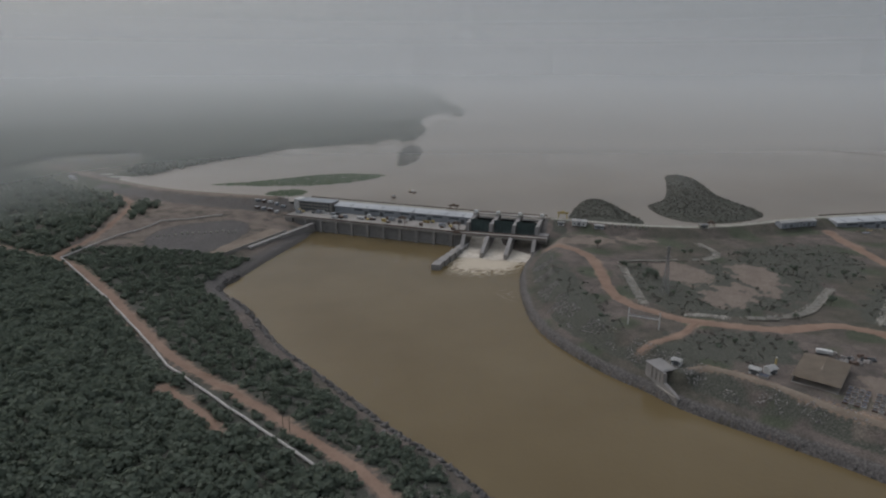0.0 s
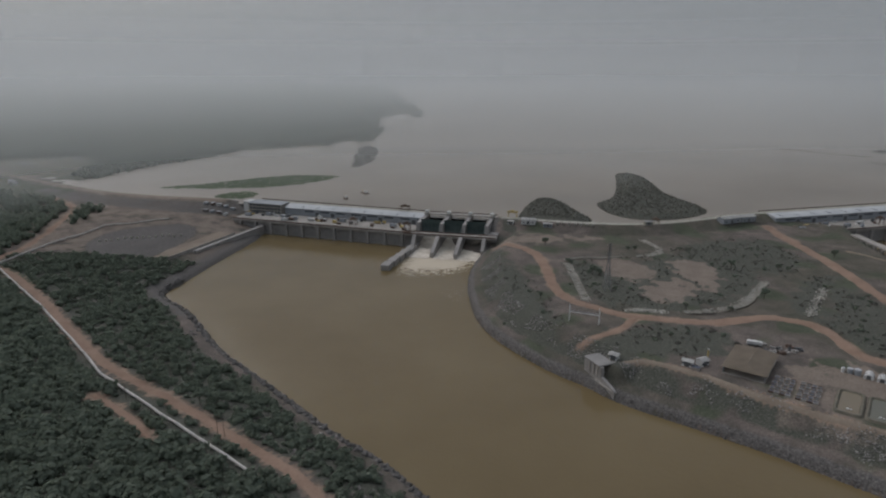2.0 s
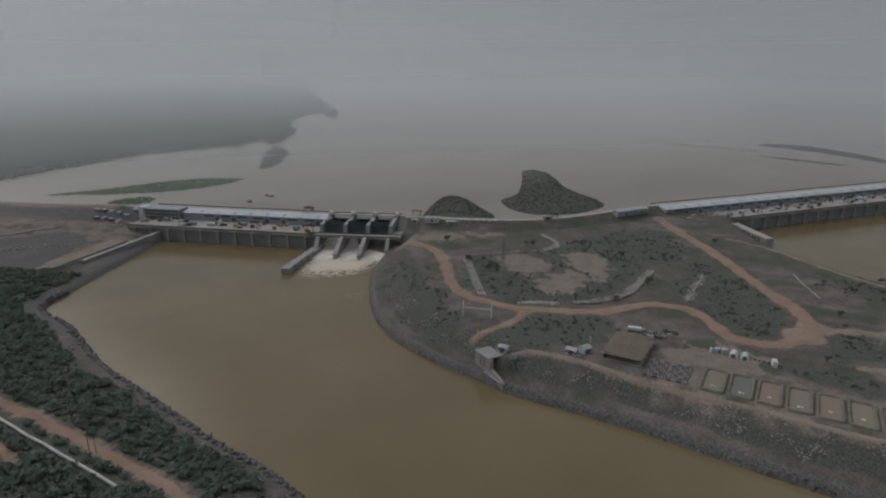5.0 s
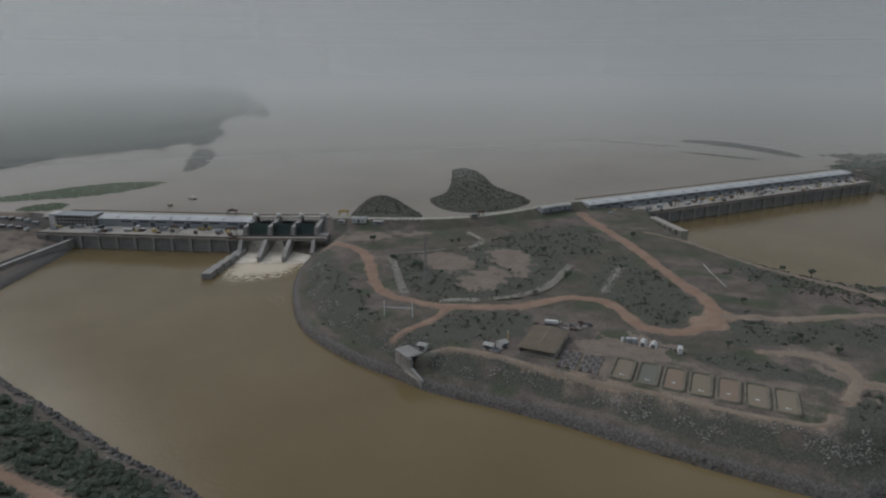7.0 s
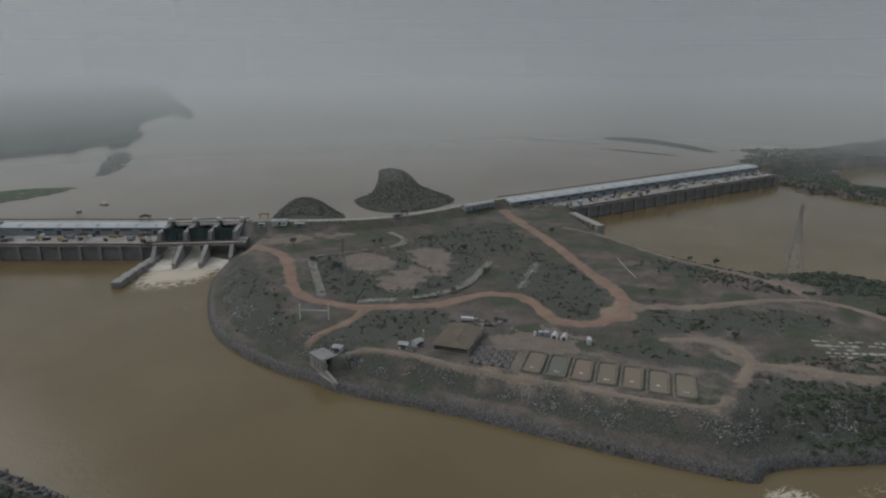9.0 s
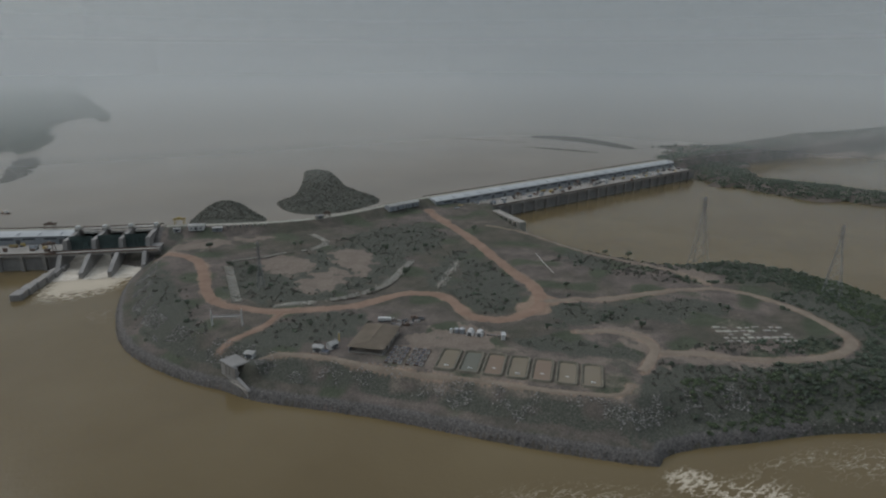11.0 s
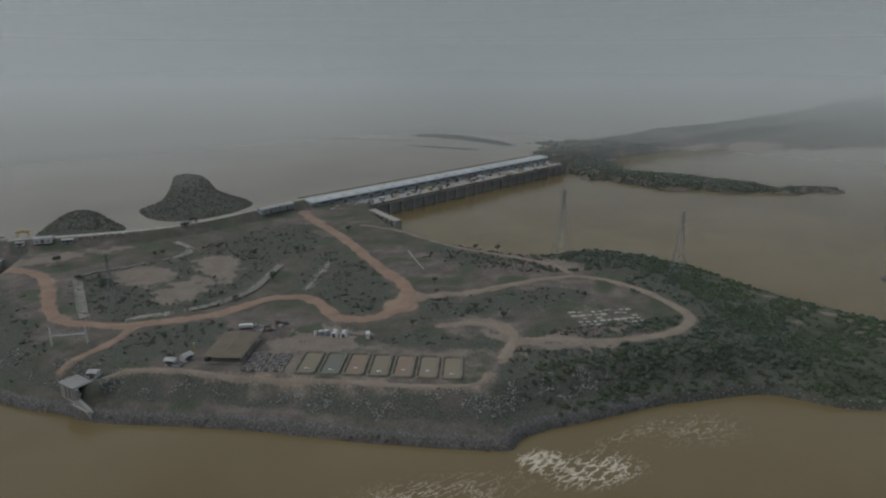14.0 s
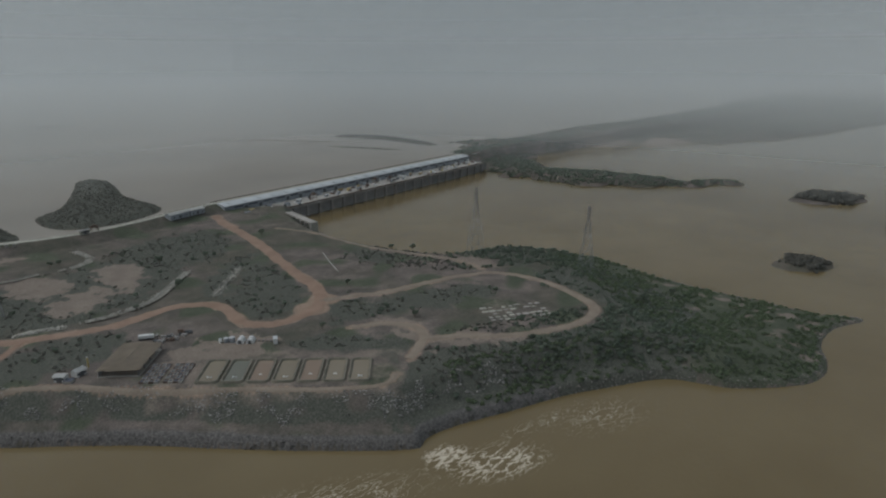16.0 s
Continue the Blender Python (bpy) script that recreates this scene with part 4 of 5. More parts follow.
def channel(pts, half, label, depth=1.3, seed=0):
    """A concrete-lined channel: two slabbed sides and a muddy floor, proud of the ground."""
    line = smooth(pts, 1)
    c = thing("lined_channel", 0, 0, 0, 0, label, "channel", "old concrete channels")
    seg = np.hypot(*np.diff(line, axis=0).T)
    t = np.concatenate([[0], np.cumsum(seg)])
    n = max(3, int(t[-1] / 6))
    tt = np.linspace(0, t[-1], n)
    p = np.stack([np.interp(tt, t, line[:, 0]), np.interp(tt, t, line[:, 1])], 1)
    d = np.gradient(p, axis=0)
    d /= np.linalg.norm(d, axis=1)[:, None]
    nn = np.stack([-d[:, 1], d[:, 0]], 1)
    z = height_at(p[:, 0], p[:, 1])
    rnd = random.Random(seed)
    for i in range(n - 1):
        if rnd.random() < 0.1:
            continue
        bm = bmesh.new()
        k = 0.97
        q = [p[i] * (1 - a) + p[i + 1] * a for a in (0.02, k)]
        nz_ = [nn[i] * (1 - a) + nn[i + 1] * a for a in (0.02, k)]
        zz = [z[i] * (1 - a) + z[i + 1] * a for a in (0.02, k)]
        top = []
        jitter = rnd.uniform(-0.25, 0.3)
        for s, h in ((-1, 1.0), (-0.45, 0.35), (0.45, 0.3), (1, 0.75)):
            top.append([bm.verts.new((q[j][0] + nz_[j][0] * half * s, q[j][1] + nz_[j][1] * half * s, zz[j] + h + jitter * 0.4)) for j in (0, 1)])
        for a, b in zip(top[:-1], top[1:]):
            bm.faces.new((a[0], b[0], b[1], a[1]))
        bmesh.ops.solidify(bm, geom=bm.faces[:], thickness=0.5)
        part("slab", bm, RUBBLE, c)
    return c


channel([(240, 566), (246, 540), (239, 524), (226, 516)], 3.0, "broken pale concrete channel by the embankment", seed=1)
channel([(222, 515), (190, 512), (158, 513), (150, 508)], 2.0, "narrow pale concrete drain", seed=2)
channel([(150, 500), (146, 459), (142, 412)], 3.4, "broken pale concrete channel through dry scrub", seed=3)
channel([(166, 391), (176, 390), (190, 388)], 2.2, "broken pale concrete channel beside the road", seed=4)
channel([(202, 386), (219, 384), (236, 390), (251, 397), (270, 418), (292, 443)], 3.2, "broken pale concrete channel beside the road", seed=5)
channel([(283, 374), (298, 391), (310, 405)], 1.3, "broken pale concrete channel in a gully", seed=6)
w_bar = thing("white_pipe", 0, 0, 0, 0, "thin white pipe lying on dry ground", "pipe")
bm = bmesh.new()
bar(bm, (400, 413, ground_z(400, 413) + 0.6), (390, 388, ground_z(390, 388) + 0.4), 0.28, 6)
bar(bm, (390, 388, ground_z(390, 388) + 0.6), (381, 362, ground_z(381, 362) + 0.4), 0.28, 6)
part("pipe_run", bm, PIPE, w_bar)

# ---- treatment works ----
U, V = Vector((0.765, -0.645)), Vector((0.645, 0.765))
ROW_RZ = math.degrees(math.atan2(U.y, U.x))
PAD = 18.0


def settling_pond(cx, cy, water, label, foam_spot):
    p = thing("settling_pond", cx, cy, PAD, ROW_RZ, label, "pond", "row of settling ponds")
    bm = bmesh.new()
    def loop(w, l, z, r):
        o = []
        for sx, sy in ((1, 1), (-1, 1), (-1, -1), (1, -1)):
            for k in range(4):
                a = math.atan2(sy, sx) - radians(45) + radians(30) * k
                o.append(bm.verts.new((sx * (w - r) + r * math.cos(a), sy * (l - r) + r * math.sin(a), z)))
        return o
    loops = [loop(6.6, 14.2, -0.4, 2.5), loop(5.9, 13.3, 1.0, 2.4), loop(5.2, 12.6, 1.05, 2.3), loop(4.1, 11.4, -0.2, 1.8)]
    for a, b in zip(loops[:-1], loops[1:]):
        for i in range(16):
            bm.faces.new((a[i], a[(i + 1) % 16], b[(i + 1) % 16], b[i]))
    bmesh.ops.recalc_face_normals(bm, faces=bm.faces[:])
    part("bank", bm, BANK, p, "low earth bank")
    bm = bmesh.new()
    bm.faces.new(loop(4.4, 11.7, 0.25, 1.9))
    part("pond_water", bm, water, p)
    if foam_spot:
        bm = bmesh.new()
        bmesh.ops.create_circle(bm, cap_ends=True, segments=12, radius=1.1, matrix=Matrix.Translation((0, -4.5, 0.3)) @ Matrix.Diagonal((1, 0.7, 1, 1)))
        part("foam", bm, PIPE, p)
    else:
        part("float", boxes((-0.9, 0.3, -8.2, -7.3, 0.1, 0.8), (0.8, 1.6, -8.0, -7.4, 0.1, 0.7), bevel=0.08), WHITE, p)


BANK = simple("green_brown_bank", (0.085, 0.082, 0.062), (0.155, 0.138, 0.108), 0.2, 0.95, 0, 1.5)
for i, (wm, lab, fo) in enumerate([(POND_A, "olive-tan settling pond with a low earth bank", False), (POND_B, "dark green settling pond with a low earth bank", False), (POND_C, "brown settling pond with a patch of foam", True), (POND_A, "olive settling pond with a low earth bank", False), (POND_C, "orange-brown settling pond with a patch of foam", True), (POND_A, "tan settling pond with a patch of foam", True), (POND_A, "tan settling pond at the end of the row", False)]):
    settling_pond(234 + i * 10.0, 264.5 - i * 8.9, wm, lab, fo)

hall = thing("open_shed", 205, 306, PAD, math.degrees(math.atan2(25, 21)), "large open shed with a tan sheet roof", "shed")
bm = bmesh.new()
r0 = [bm.verts.new(c) for c in ((-17.5, -11.5, 3.9), (17.5, -11.5, 3.9), (17.5, 11.5, 3.9), (-17.5, 11.5, 3.9))]
r1 = [bm.verts.new(c) for c in ((-10, 0, 5.2), (17.0, 0, 5.2))]
bm.faces.new((r0[0], r0[1], r1[1], r1[0]))
bm.faces.new((r0[2], r0[3], r1[0], r1[1]))
bm.faces.new((r0[3], r0[0], r1[0]))
bmesh.ops.solidify(bm, geom=bm.faces[:], thickness=0.25)
part("roof", bm, TAN_ROOF, hall)
part("ridge_vent", boxes((-4, 4, -0.5, 0.5, 5.1, 5.5)), TAN_ROOF, hall)
for x in (-16, -8, 0, 8, 16):
    for y in (-10.5, 10.5):
        part("post", boxes((x - 0.2, x + 0.2, y - 0.2, y + 0.2, -0.5, 4.0)), STEEL, hall)
part("back_wall", boxes((-16, 16, 10.2, 10.4, 0, 2.2)), CLADDING, hall)
part("floor_slab", boxes((-17, 17, -11, 11, -0.5, 0.15)), CONCRETE, hall)

for g in range(2):
    for i in range(4):
        for j in range(6):
            c = Vector((211, 283)) + U * (-4.5 + g * 12.5 + i * 2.6) + V * (-9.5 + j * 3.6)
            b = thing("drying_bed", c.x, c.y, PAD, ROW_RZ, "small dark drying bed with a pale rim", "drying bed", "grid of drying beds")
            part("rim", boxes((-1.15, 1.15, -1.6, -1.35, -0.3, 0.75), (-1.15, 1.15, 1.35, 1.6, -0.3, 0.75), (-1.15, -0.92, -1.35, 1.35, -0.3, 0.75), (0.92, 1.15, -1.35, 1.35, -0.3, 0.75)), CONCRETE if (i + j) % 2 else RUST, b)
            part("sludge", boxes((-0.92, 0.92, -1.35, 1.35, -0.3, 0.4)), DARK if (i * 7 + j * 3 + g) % 3 else BLUE, b)


def dome(x, y, r, l, rz, label):
    d = thing("arched_tent", x, y, PAD, rz, label, "tent", "white arched tents")
    bm = bmesh.new()
    rings = []
    for k in range(7):
        yy = -l / 2 + l * k / 6
        rings.append([bm.verts.new((r * math.cos(radians(a)), yy, 1.25 * r * math.sin(radians(a)) - 0.1)) for a in range(0, 181, 15)])
    for a, b in zip(rings[:-1], rings[1:]):
        for i in range(12):
            bm.faces.new((a[i], a[i + 1], b[i + 1], b[i]))
    bm.faces.new(rings[0])
    bm.faces.new(rings[-1][::-1])
    bmesh.ops.recalc_face_normals(bm, faces=bm.faces[:])
    part("canopy", bm, WHITE, d)
    part("entrance", boxes((-1.0, 1.0, -l / 2 - 0.06, -l / 2 + 0.02, 0, 2.2)), DARK, d)
    for k in range(1, 6):
        bm = bmesh.new()
        pts = [(1.02 * r * math.cos(radians(a)), -l / 2 + l * k / 6, 1.27 * r * math.sin(radians(a))) for a in range(0, 181, 30)]
        for a, b in zip(pts[:-1], pts[1:]):
            bar(bm, a, b, 0.06, 4)
        part("hoop", bm, STEEL, d)


dome(262.5, 289.5, 2.4, 6, ROW_RZ, "white arched tent with a dark entrance")
dome(266.8, 285.3, 2.4, 6, ROW_RZ, "white arched tent with a dark entrance")
for i, (x, y, w, h, m, lab) in enumerate([(253, 297, 1.0, 2.4, WHITE, "white upright tank"), (256, 295.5, 1.6, 2.6, CLADDING, "grey upright tank"), (258.7, 293.3, 1.7, 3.0, CLADDING, "grey upright tank")]):
    tk = thing("tank", x, y, PAD, 0, lab + " standing on bare earth", "tank", "tanks near the tents")
    bm = bmesh.new()
    bar(bm, (0, 0, -0.3), (0, 0, h), w, 12)
    part("shell", bm, m, tk)
    bm = bmesh.new()
    bar(bm, (0, 0, h), (0, 0, h + 0.5), w, 12, 0.3)
    part("top", bm, ROOF, tk)
container(277, 274, PAD, 60, WHITE, "tall white container at the edge of scrub", 5, 2.4, 3.4)
for i in range(4):
    c = Vector((270.5 + i * 1.7, 281.8 - i * 1.6))
    b = thing("drum", c.x, c.y, PAD, 0, "dark drum standing beside the tents", "drum", "drums")
    bm = bmesh.new()
    bar(bm, (0, 0, -0.2), (0, 0, 1.3), 0.6, 10)
    part("shell", bm, DARK, b)
    part("lid", boxes((-0.2, 0.2, -0.2, 0.2, 1.3, 1.4)), STEEL, b)
shed("site_hut", 171, 309.5, -42, 5.5, 4, 3, 0.9, WHITE, WHITE, "small white hut near the open shed")
shed("site_hut", 179.5, 310, 25, 5.5, 4.5, 3.2, 1.3, WHITE, WHITE, "small white hut with a pitched roof")
pan = thing("dark_tank", 173.5, 305, PAD, -42, "dark blue covered tank beside a white hut", "tank")
part("basin", boxes((-2.4, 2.4, -2, 2, -0.4, 1.2), bevel=0.1), CONCRETE, pan)
part("cover", boxes((-2.2, 2.2, -1.8, 1.8, 1.2, 1.4)), BLUE, pan)
post = thing("signal_post", 186, 317, PAD, 0, "yellowish square post beside the huts", "post")
part("shaft", boxes((-0.35, 0.35, -0.35, 0.35, -0.5, 5.6), bevel=0.05), YELLOW, post)
part("cap", boxes((-0.5, 0.5, -0.5, 0.5, 5.6, 5.9)), WHITE, post)
truck(222, 332, PAD + 0.1, -25, WHITE, WHITE, "white truck parked beside heaps of scrap")
rnd = random.Random(4)
for i in range(16):
    x, y = 228 + rnd.uniform(-7, 17), 327 + rnd.uniform(-8, 6)
    s = thing("scrap_heap", x, y, ground_z(x, y), rnd.uniform(0, 180), "dark heap of scrap metal and pallets", "scrap heap", "scrap heaps")
    bm = bmesh.new()
    for k in range(6):
        a, b, w = rnd.uniform(-1.6, 1.6), rnd.uniform(-1.2, 1.2), rnd.uniform(0.3, 1.0)
        box(bm, a - w, a + w, b - w * 0.6, b + w * 0.6, -0.3, rnd.uniform(0.4, 1.8))
    part("pieces", bm, rnd.choice((DARK, RUST, DARK_CONCRETE)), s)

# old foundations
found = thing("foundation", 0, 0, 0, 0, "cluster of pale concrete slabs overgrown with scrub", "foundation")
rnd = random.Random(9)
for i in range(9):
    for j in range(5):
        if rnd.random() < 0.22:
            continue
        c = Vector((399, 213)) + Vector((0.83, -0.42)) * (i * 5.4 + 2) + Vector((0.42, 0.83)) * (j * 5.6 - 6)
        z = ground_z(c.x, c.y)
        fw, fd = rnd.uniform(1.2, 2.5), rnd.uniform(0.7, 1.7)
        bm = boxes((-fw, fw, -fd, fd, -1, rnd.uniform(0.2, 0.7)), bevel=0.1)
        bmesh.ops.transform(bm, verts=bm.verts[:], matrix=pose(c.x, c.y, z, 0, 0, -26 + rnd.uniform(-4, 4)))
        part("slab", bm, rnd.choice((PALE_CONCRETE, CONCRETE)), found)


# ---- pylons ----
def pylon(x, y, z, h, base, rz, label):
    p = thing("pylon", x, y, z, rz, label, "pylon", "lattice pylons")
    levels = [0, 0.2, 0.38, 0.54, 0.68, 0.8, 0.9, 1.0]
    def corner(k, s):
        w = base / 2 * (1 - 0.86 * min(1, k / 0.8)) if k < 0.8 else base / 2 * 0.14
        return Vector((s[0] * w, s[1] * w, h * k))
    cs = ((1, 1), (-1, 1), (-1, -1), (1, -1))
    for s in cs:
        for a, b in ((0, 0.8), (0.8, 1.0)):
            bm = bmesh.new()
            bar(bm, corner(a, s), corner(b, s), 0.15, 4)
            part("leg", bm, STEEL, p)
    for i in range(4):
        bm = bmesh.new()
        s, t = cs[i], cs[(i + 1) % 4]
        for a, b in zip(levels[:-1], levels[1:]):
            bar(bm, corner(a, s), corner(b, t), 0.085, 4)
            bar(bm, corner(a, t), corner(b, s), 0.085, 4)
            bar(bm, corner(b, s), corner(b, t), 0.085, 4)
        part("bracing", bm, STEEL, p)
    for k in (0.8, 0.9, 0.99):
        bm = bmesh.new()
        for sy in (-1, 1):
            bar(bm, (-base * 0.42, 0, h * k), (base * 0.42, 0, h * k), 0.16, 4)
            bar(bm, (-base * 0.42, 0, h * k), (0, 0, h * (k + 0.04)), 0.1, 4)
            bar(bm, (base * 0.42, 0, h * k), (0, 0, h * (k + 0.04)), 0.1, 4)
        part("cross_arm", bm, STEEL, p)


pylon(500, 322, ground_z(500, 322), 58, 13, 20, "tall grey lattice pylon fading into smoke")
pylon(538, 232, ground_z(538, 232), 53, 12, 20, "tall grey lattice pylon on the headland")
pylon(163, 432, ground_z(163, 432), 36, 5, 0, "slim grey lattice pylon beside the channel")

# ---- left bank ----
PIPE_PTS = [(-56, 235), (-78, 254), (-157, 323), (-178, 349), (-248, 431), (-336, 525)]
PIPE_PTS2 = [(-336, 525), (-323, 585), (-304, 655), (-250, 690)]
pipe = thing("pipeline", 0, 0, 0, 0, "long dusty white pipeline on low supports", "pipeline")
for pts in (PIPE_PTS, PIPE_PTS2):
    for (ax, ay), (bx, by) in zip(pts[:-1], pts[1:]):
        n = max(1, round(math.hypot(bx - ax, by - ay) / 13))
        for i in range(n):
            p0, p1 = ((ax + (bx - ax) * t, ay + (by - ay) * t) for t in (i / n, (i + 1) / n))
            a, b = Vector((*p0, ground_z(*p0) + 1.5)), Vector((*p1, ground_z(*p1) + 1.5))
            bm = bmesh.new()
            bar(bm, a, b + (b - a) * 0.005, 0.72, 10)
            sec = part("pipe_section", bm, PIPE, pipe)
            d = (b - a).normalized()
            bm = bmesh.new()
            bar(bm, a - d * 0.25, a + d * 0.25, 0.9, 10)
            part("collar", bm, STEEL, sec)
            m = (a + b) / 2
            part("support", boxes((m.x - 0.8, m.x + 0.8, m.y - 0.8, m.y + 0.8, m.z - 2.4, m.z - 0.6)), CONCRETE, pipe)


def pole(x, y, h, label="slim dark wooden power pole with a crossarm"):
    p = thing("power_pole", x, y, ground_z(x, y), 30, label, "pole", "power poles")
    bm = bmesh.new()
    bar(bm, (0, 0, -0.8), (0, 0, h), 0.2, 6, 0.13)
    part("shaft", bm, BARK, p)
    part("crossarm", boxes((-1.2, 1.2, -0.1, 0.1, h - 0.9, h - 0.65)), BARK, p)


pole(-78, 268, 10)
pole(-74, 265, 10)
pole(-132, 296, 9)
pole(-240, 455, 10)
for x, y, rz, l, w, m in ((-676, 1068, -20, 12, 8, WHITE), (-607, 1055, -25, 22, 9, CLADDING), (-556, 1121, -25, 16, 8, WHITE), (-535, 895, -40, 18, 5, WHITE), (-620, 1020, -30, 10, 6, CLADDING), (-580, 1090, -25, 14, 7, PALE_CONCRETE)):
    shed("site_building", x, y, rz, l, w, 4, 1.2, m, ROOF, "low pale site building near the embankment", group="site buildings by the embankment")
slab = thing("concrete_apron", -198, 604, 0, 66, "long dusty tan apron above the river bank", "apron")
za = max(ground_z(-205, 590), ground_z(-190, 640), ground_z(-215, 570))
part("apron_slab", boxes((-50, 52, -10, 9, -2, za + 0.5)), PALE_DIRT, slab)
part("kerb", boxes((-50, 52, -10.6, -10.02, -2, za + 1.1)), CONCRETE, slab)
rnd = random.Random(12)
for i in range(14):
    x, y = -285 + i * 5.2, 602 + i * 2.2 + rnd.uniform(-2, 2)
    b = thing("concrete_block", x, y, ground_z(x, y), rnd.uniform(0, 90), "pale precast concrete block stored on dark ground", "concrete block", "stored concrete blocks")
    part("block", boxes((-1, 1, -0.9, 0.9, -0.2, 1.6), bevel=0.1), PALE_CONCRETE, b)
for i in range(9):
    c = frame_point(ph1, -232 - (i % 5) * 9, -20 - (i // 5) * 14)
    container(c.x, c.y, ground_z(c.x, c.y), -21 + (i % 2) * 90, rnd.choice((WHITE, CLADDING, RUST)), "site container in the yard beside the powerhouse")
wall_l = thing("retaining_wall", -160, 655, 0, 66, "grey concrete retaining wall beside the basin", "wall")
part("stem", boxes((-75, 32, -3, 1, -6, 9)), DARK_CONCRETE, wall_l)
part("coping", boxes((-75, 32, -3.4, 1.4, 9, 9.6)), DARK_CONCRETE, wall_l)


# ---- reservoir: weed, boom, debris ----
def mat_of_weed(poly, label, seed, material=WEED, step_=3.0, height=0.9):
    poly = smooth(poly, 2, True)
    rs = np.random.RandomState(seed)
    lo, hi = poly.min(0), poly.max(0)
    n = int((hi - lo).prod() / step_ ** 2 * 1.6)
    q = rs.uniform(lo, hi, (n, 2))
    q = q[inside(q[:, 0], q[:, 1], poly)]
    edge = dist_line(q[:, 0], q[:, 1], poly, True)
    q = q[edge + 5 * wobble(q[:, 0], q[:, 1], 22, seed) > 2]
    k = len(q)
    r, a = rs.uniform(0.9, 1.9, k) * step_ * 0.7, rs.uniform(0, 6.28, k)
    ring = np.stack([np.stack([q[:, 0] + r * np.cos(a + i * 1.257) * rs.uniform(0.6, 1.1, k), q[:, 1] + r * np.sin(a + i * 1.257) * rs.uniform(0.6, 1.1, k), np.full(k, LAKE_Z + 0.04)], 1) for i in range(5)], 1)
    top = np.column_stack([q, LAKE_Z + rs.uniform(0.3, 1.0, k) * height])
    v = np.concatenate([ring.reshape(-1, 3), top])
    i = np.arange(k)[:, None]
    f = np.concatenate([np.concatenate([i * 5 + j, i * 5 + (j + 1) % 5, 5 * k + i], 1) for j in range(5)])
    return tagged(new("water_weed", arr_mesh("water_weed", v, f, material)), label, "water weed", kind="stuff")


mat_of_weed([(-330, 855), (-263, 884), (-205, 930), (-150, 952), (-84, 940), (-92, 915), (-118, 880), (-173, 848), (-235, 842), (-290, 848)], "bright green floating weed mat on the reservoir", 1)
mat_of_weed([(-232, 806), (-186, 832), (-172, 790), (-195, 770), (-225, 780)], "green floating weed mat by the embankment", 2)
mat_of_weed([(895, 1165), (985, 1185), (1015, 1043), (985, 885), (955, 890), (955, 1010), (930, 1100)], "dark floating weed bank far across the reservoir", 3, DRY_LEAF, 5)
mat_of_weed([(870, 872), (800, 1015), (812, 1022), (885, 890)], "thin floating weed line on the reservoir", 4, DRY_LEAF, 4)
mat_of_weed([(-75, 1000), (-48, 1060), (-36, 1180), (-52, 1310), (-85, 1300), (-80, 1120)], "dark weed bank near the far shore", 5, DRY_LEAF, 5)
mat_of_weed([(460, 1810), (535, 1815), (545, 1865), (470, 1870)], "dark floating weed patch far off", 6, DRY_LEAF, 6)
mat_of_weed([(-115, 733), (-70, 722), (-62, 735), (-110, 750)], "dark floating weed against the dam", 7, DRY_LEAF, 2.5)
for pts, lab in (([(611, 1374), (690, 1280), (768, 1190), (850, 1080)], "long thin floating boom on the reservoir"), ([(223, 2269), (300, 2140), (373, 2041)], "far thin floating boom on the reservoir")):
    line = smooth(pts, 2)
    bm = bmesh.new()
    for (ax, ay), (bx, by) in zip(line[:-1], line[1:]):
        bar(bm, (ax, ay, LAKE_Z), (bx, by, LAKE_Z), 0.8, 6)
    b = thing("floating_boom", 0, 0, 0, 0, lab, "boom", "floating booms")
    part("floats", bm, RUST, b)
for x, y, rz in ((-40, 800, 40), (-62, 770, 10)):
    b = thing("barge", x, y, LAKE_Z, rz, "small dark work barge on the reservoir", "barge", "work barges")
    part("hull", prism([(-2.2, -0.4), (2.2, -0.4), (2.8, 0.9), (-2.8, 0.9)], 12, -6), RUST, b)
    part("cabin", boxes((-1.4, 1.4, -3.5, 0.5, 0.9, 3.2), bevel=0.1), WHITE, b)
    bm = bmesh.new()
    bar(bm, (0, 2, 0.9), (0, 8, 5), 0.2, 5)
    part("boom_arm", bm, YELLOW, b)


# ---- rocks ----
ICO = bmesh.new()
bmesh.ops.create_icosphere(ICO, subdivisions=1, radius=1)
ICO_V = np.array([v.co[:] for v in ICO.verts])
ICO_F = np.array([[v.index for v in f.verts] for f in ICO.faces])
ICO.free()


def scatter_rocks(name, q, size, material, label, seed):
    rs = np.random.RandomState(seed)
    k = len(q)
    s = size[:, None, None] * rs.uniform(0.55, 1.25, (k, 12, 1)) * np.stack([rs.uniform(0.8, 1.4, k), rs.uniform(0.7, 1.1, k), rs.uniform(0.5, 0.9, k)], 1)[:, None, :]
    a = rs.uniform(0, 6.28, k)
    v = ICO_V[None] * s
    x = v[..., 0] * np.cos(a)[:, None] - v[..., 1] * np.sin(a)[:, None]
    y = v[..., 0] * np.sin(a)[:, None] + v[..., 1] * np.cos(a)[:, None]
    z = v[..., 2] + (height_at(q[:, 0], q[:, 1]) + size * 0.12)[:, None]
    v = np.stack([x + q[:, :1], y + q[:, 1:2], z], -1).reshape(-1, 3)
    f = (ICO_F[None] + (np.arange(k) * 12)[:, None, None]).reshape(-1, 3)
    return tagged(new(name, arr_mesh(name, v, f, material)), label, "rocks", kind="stuff")


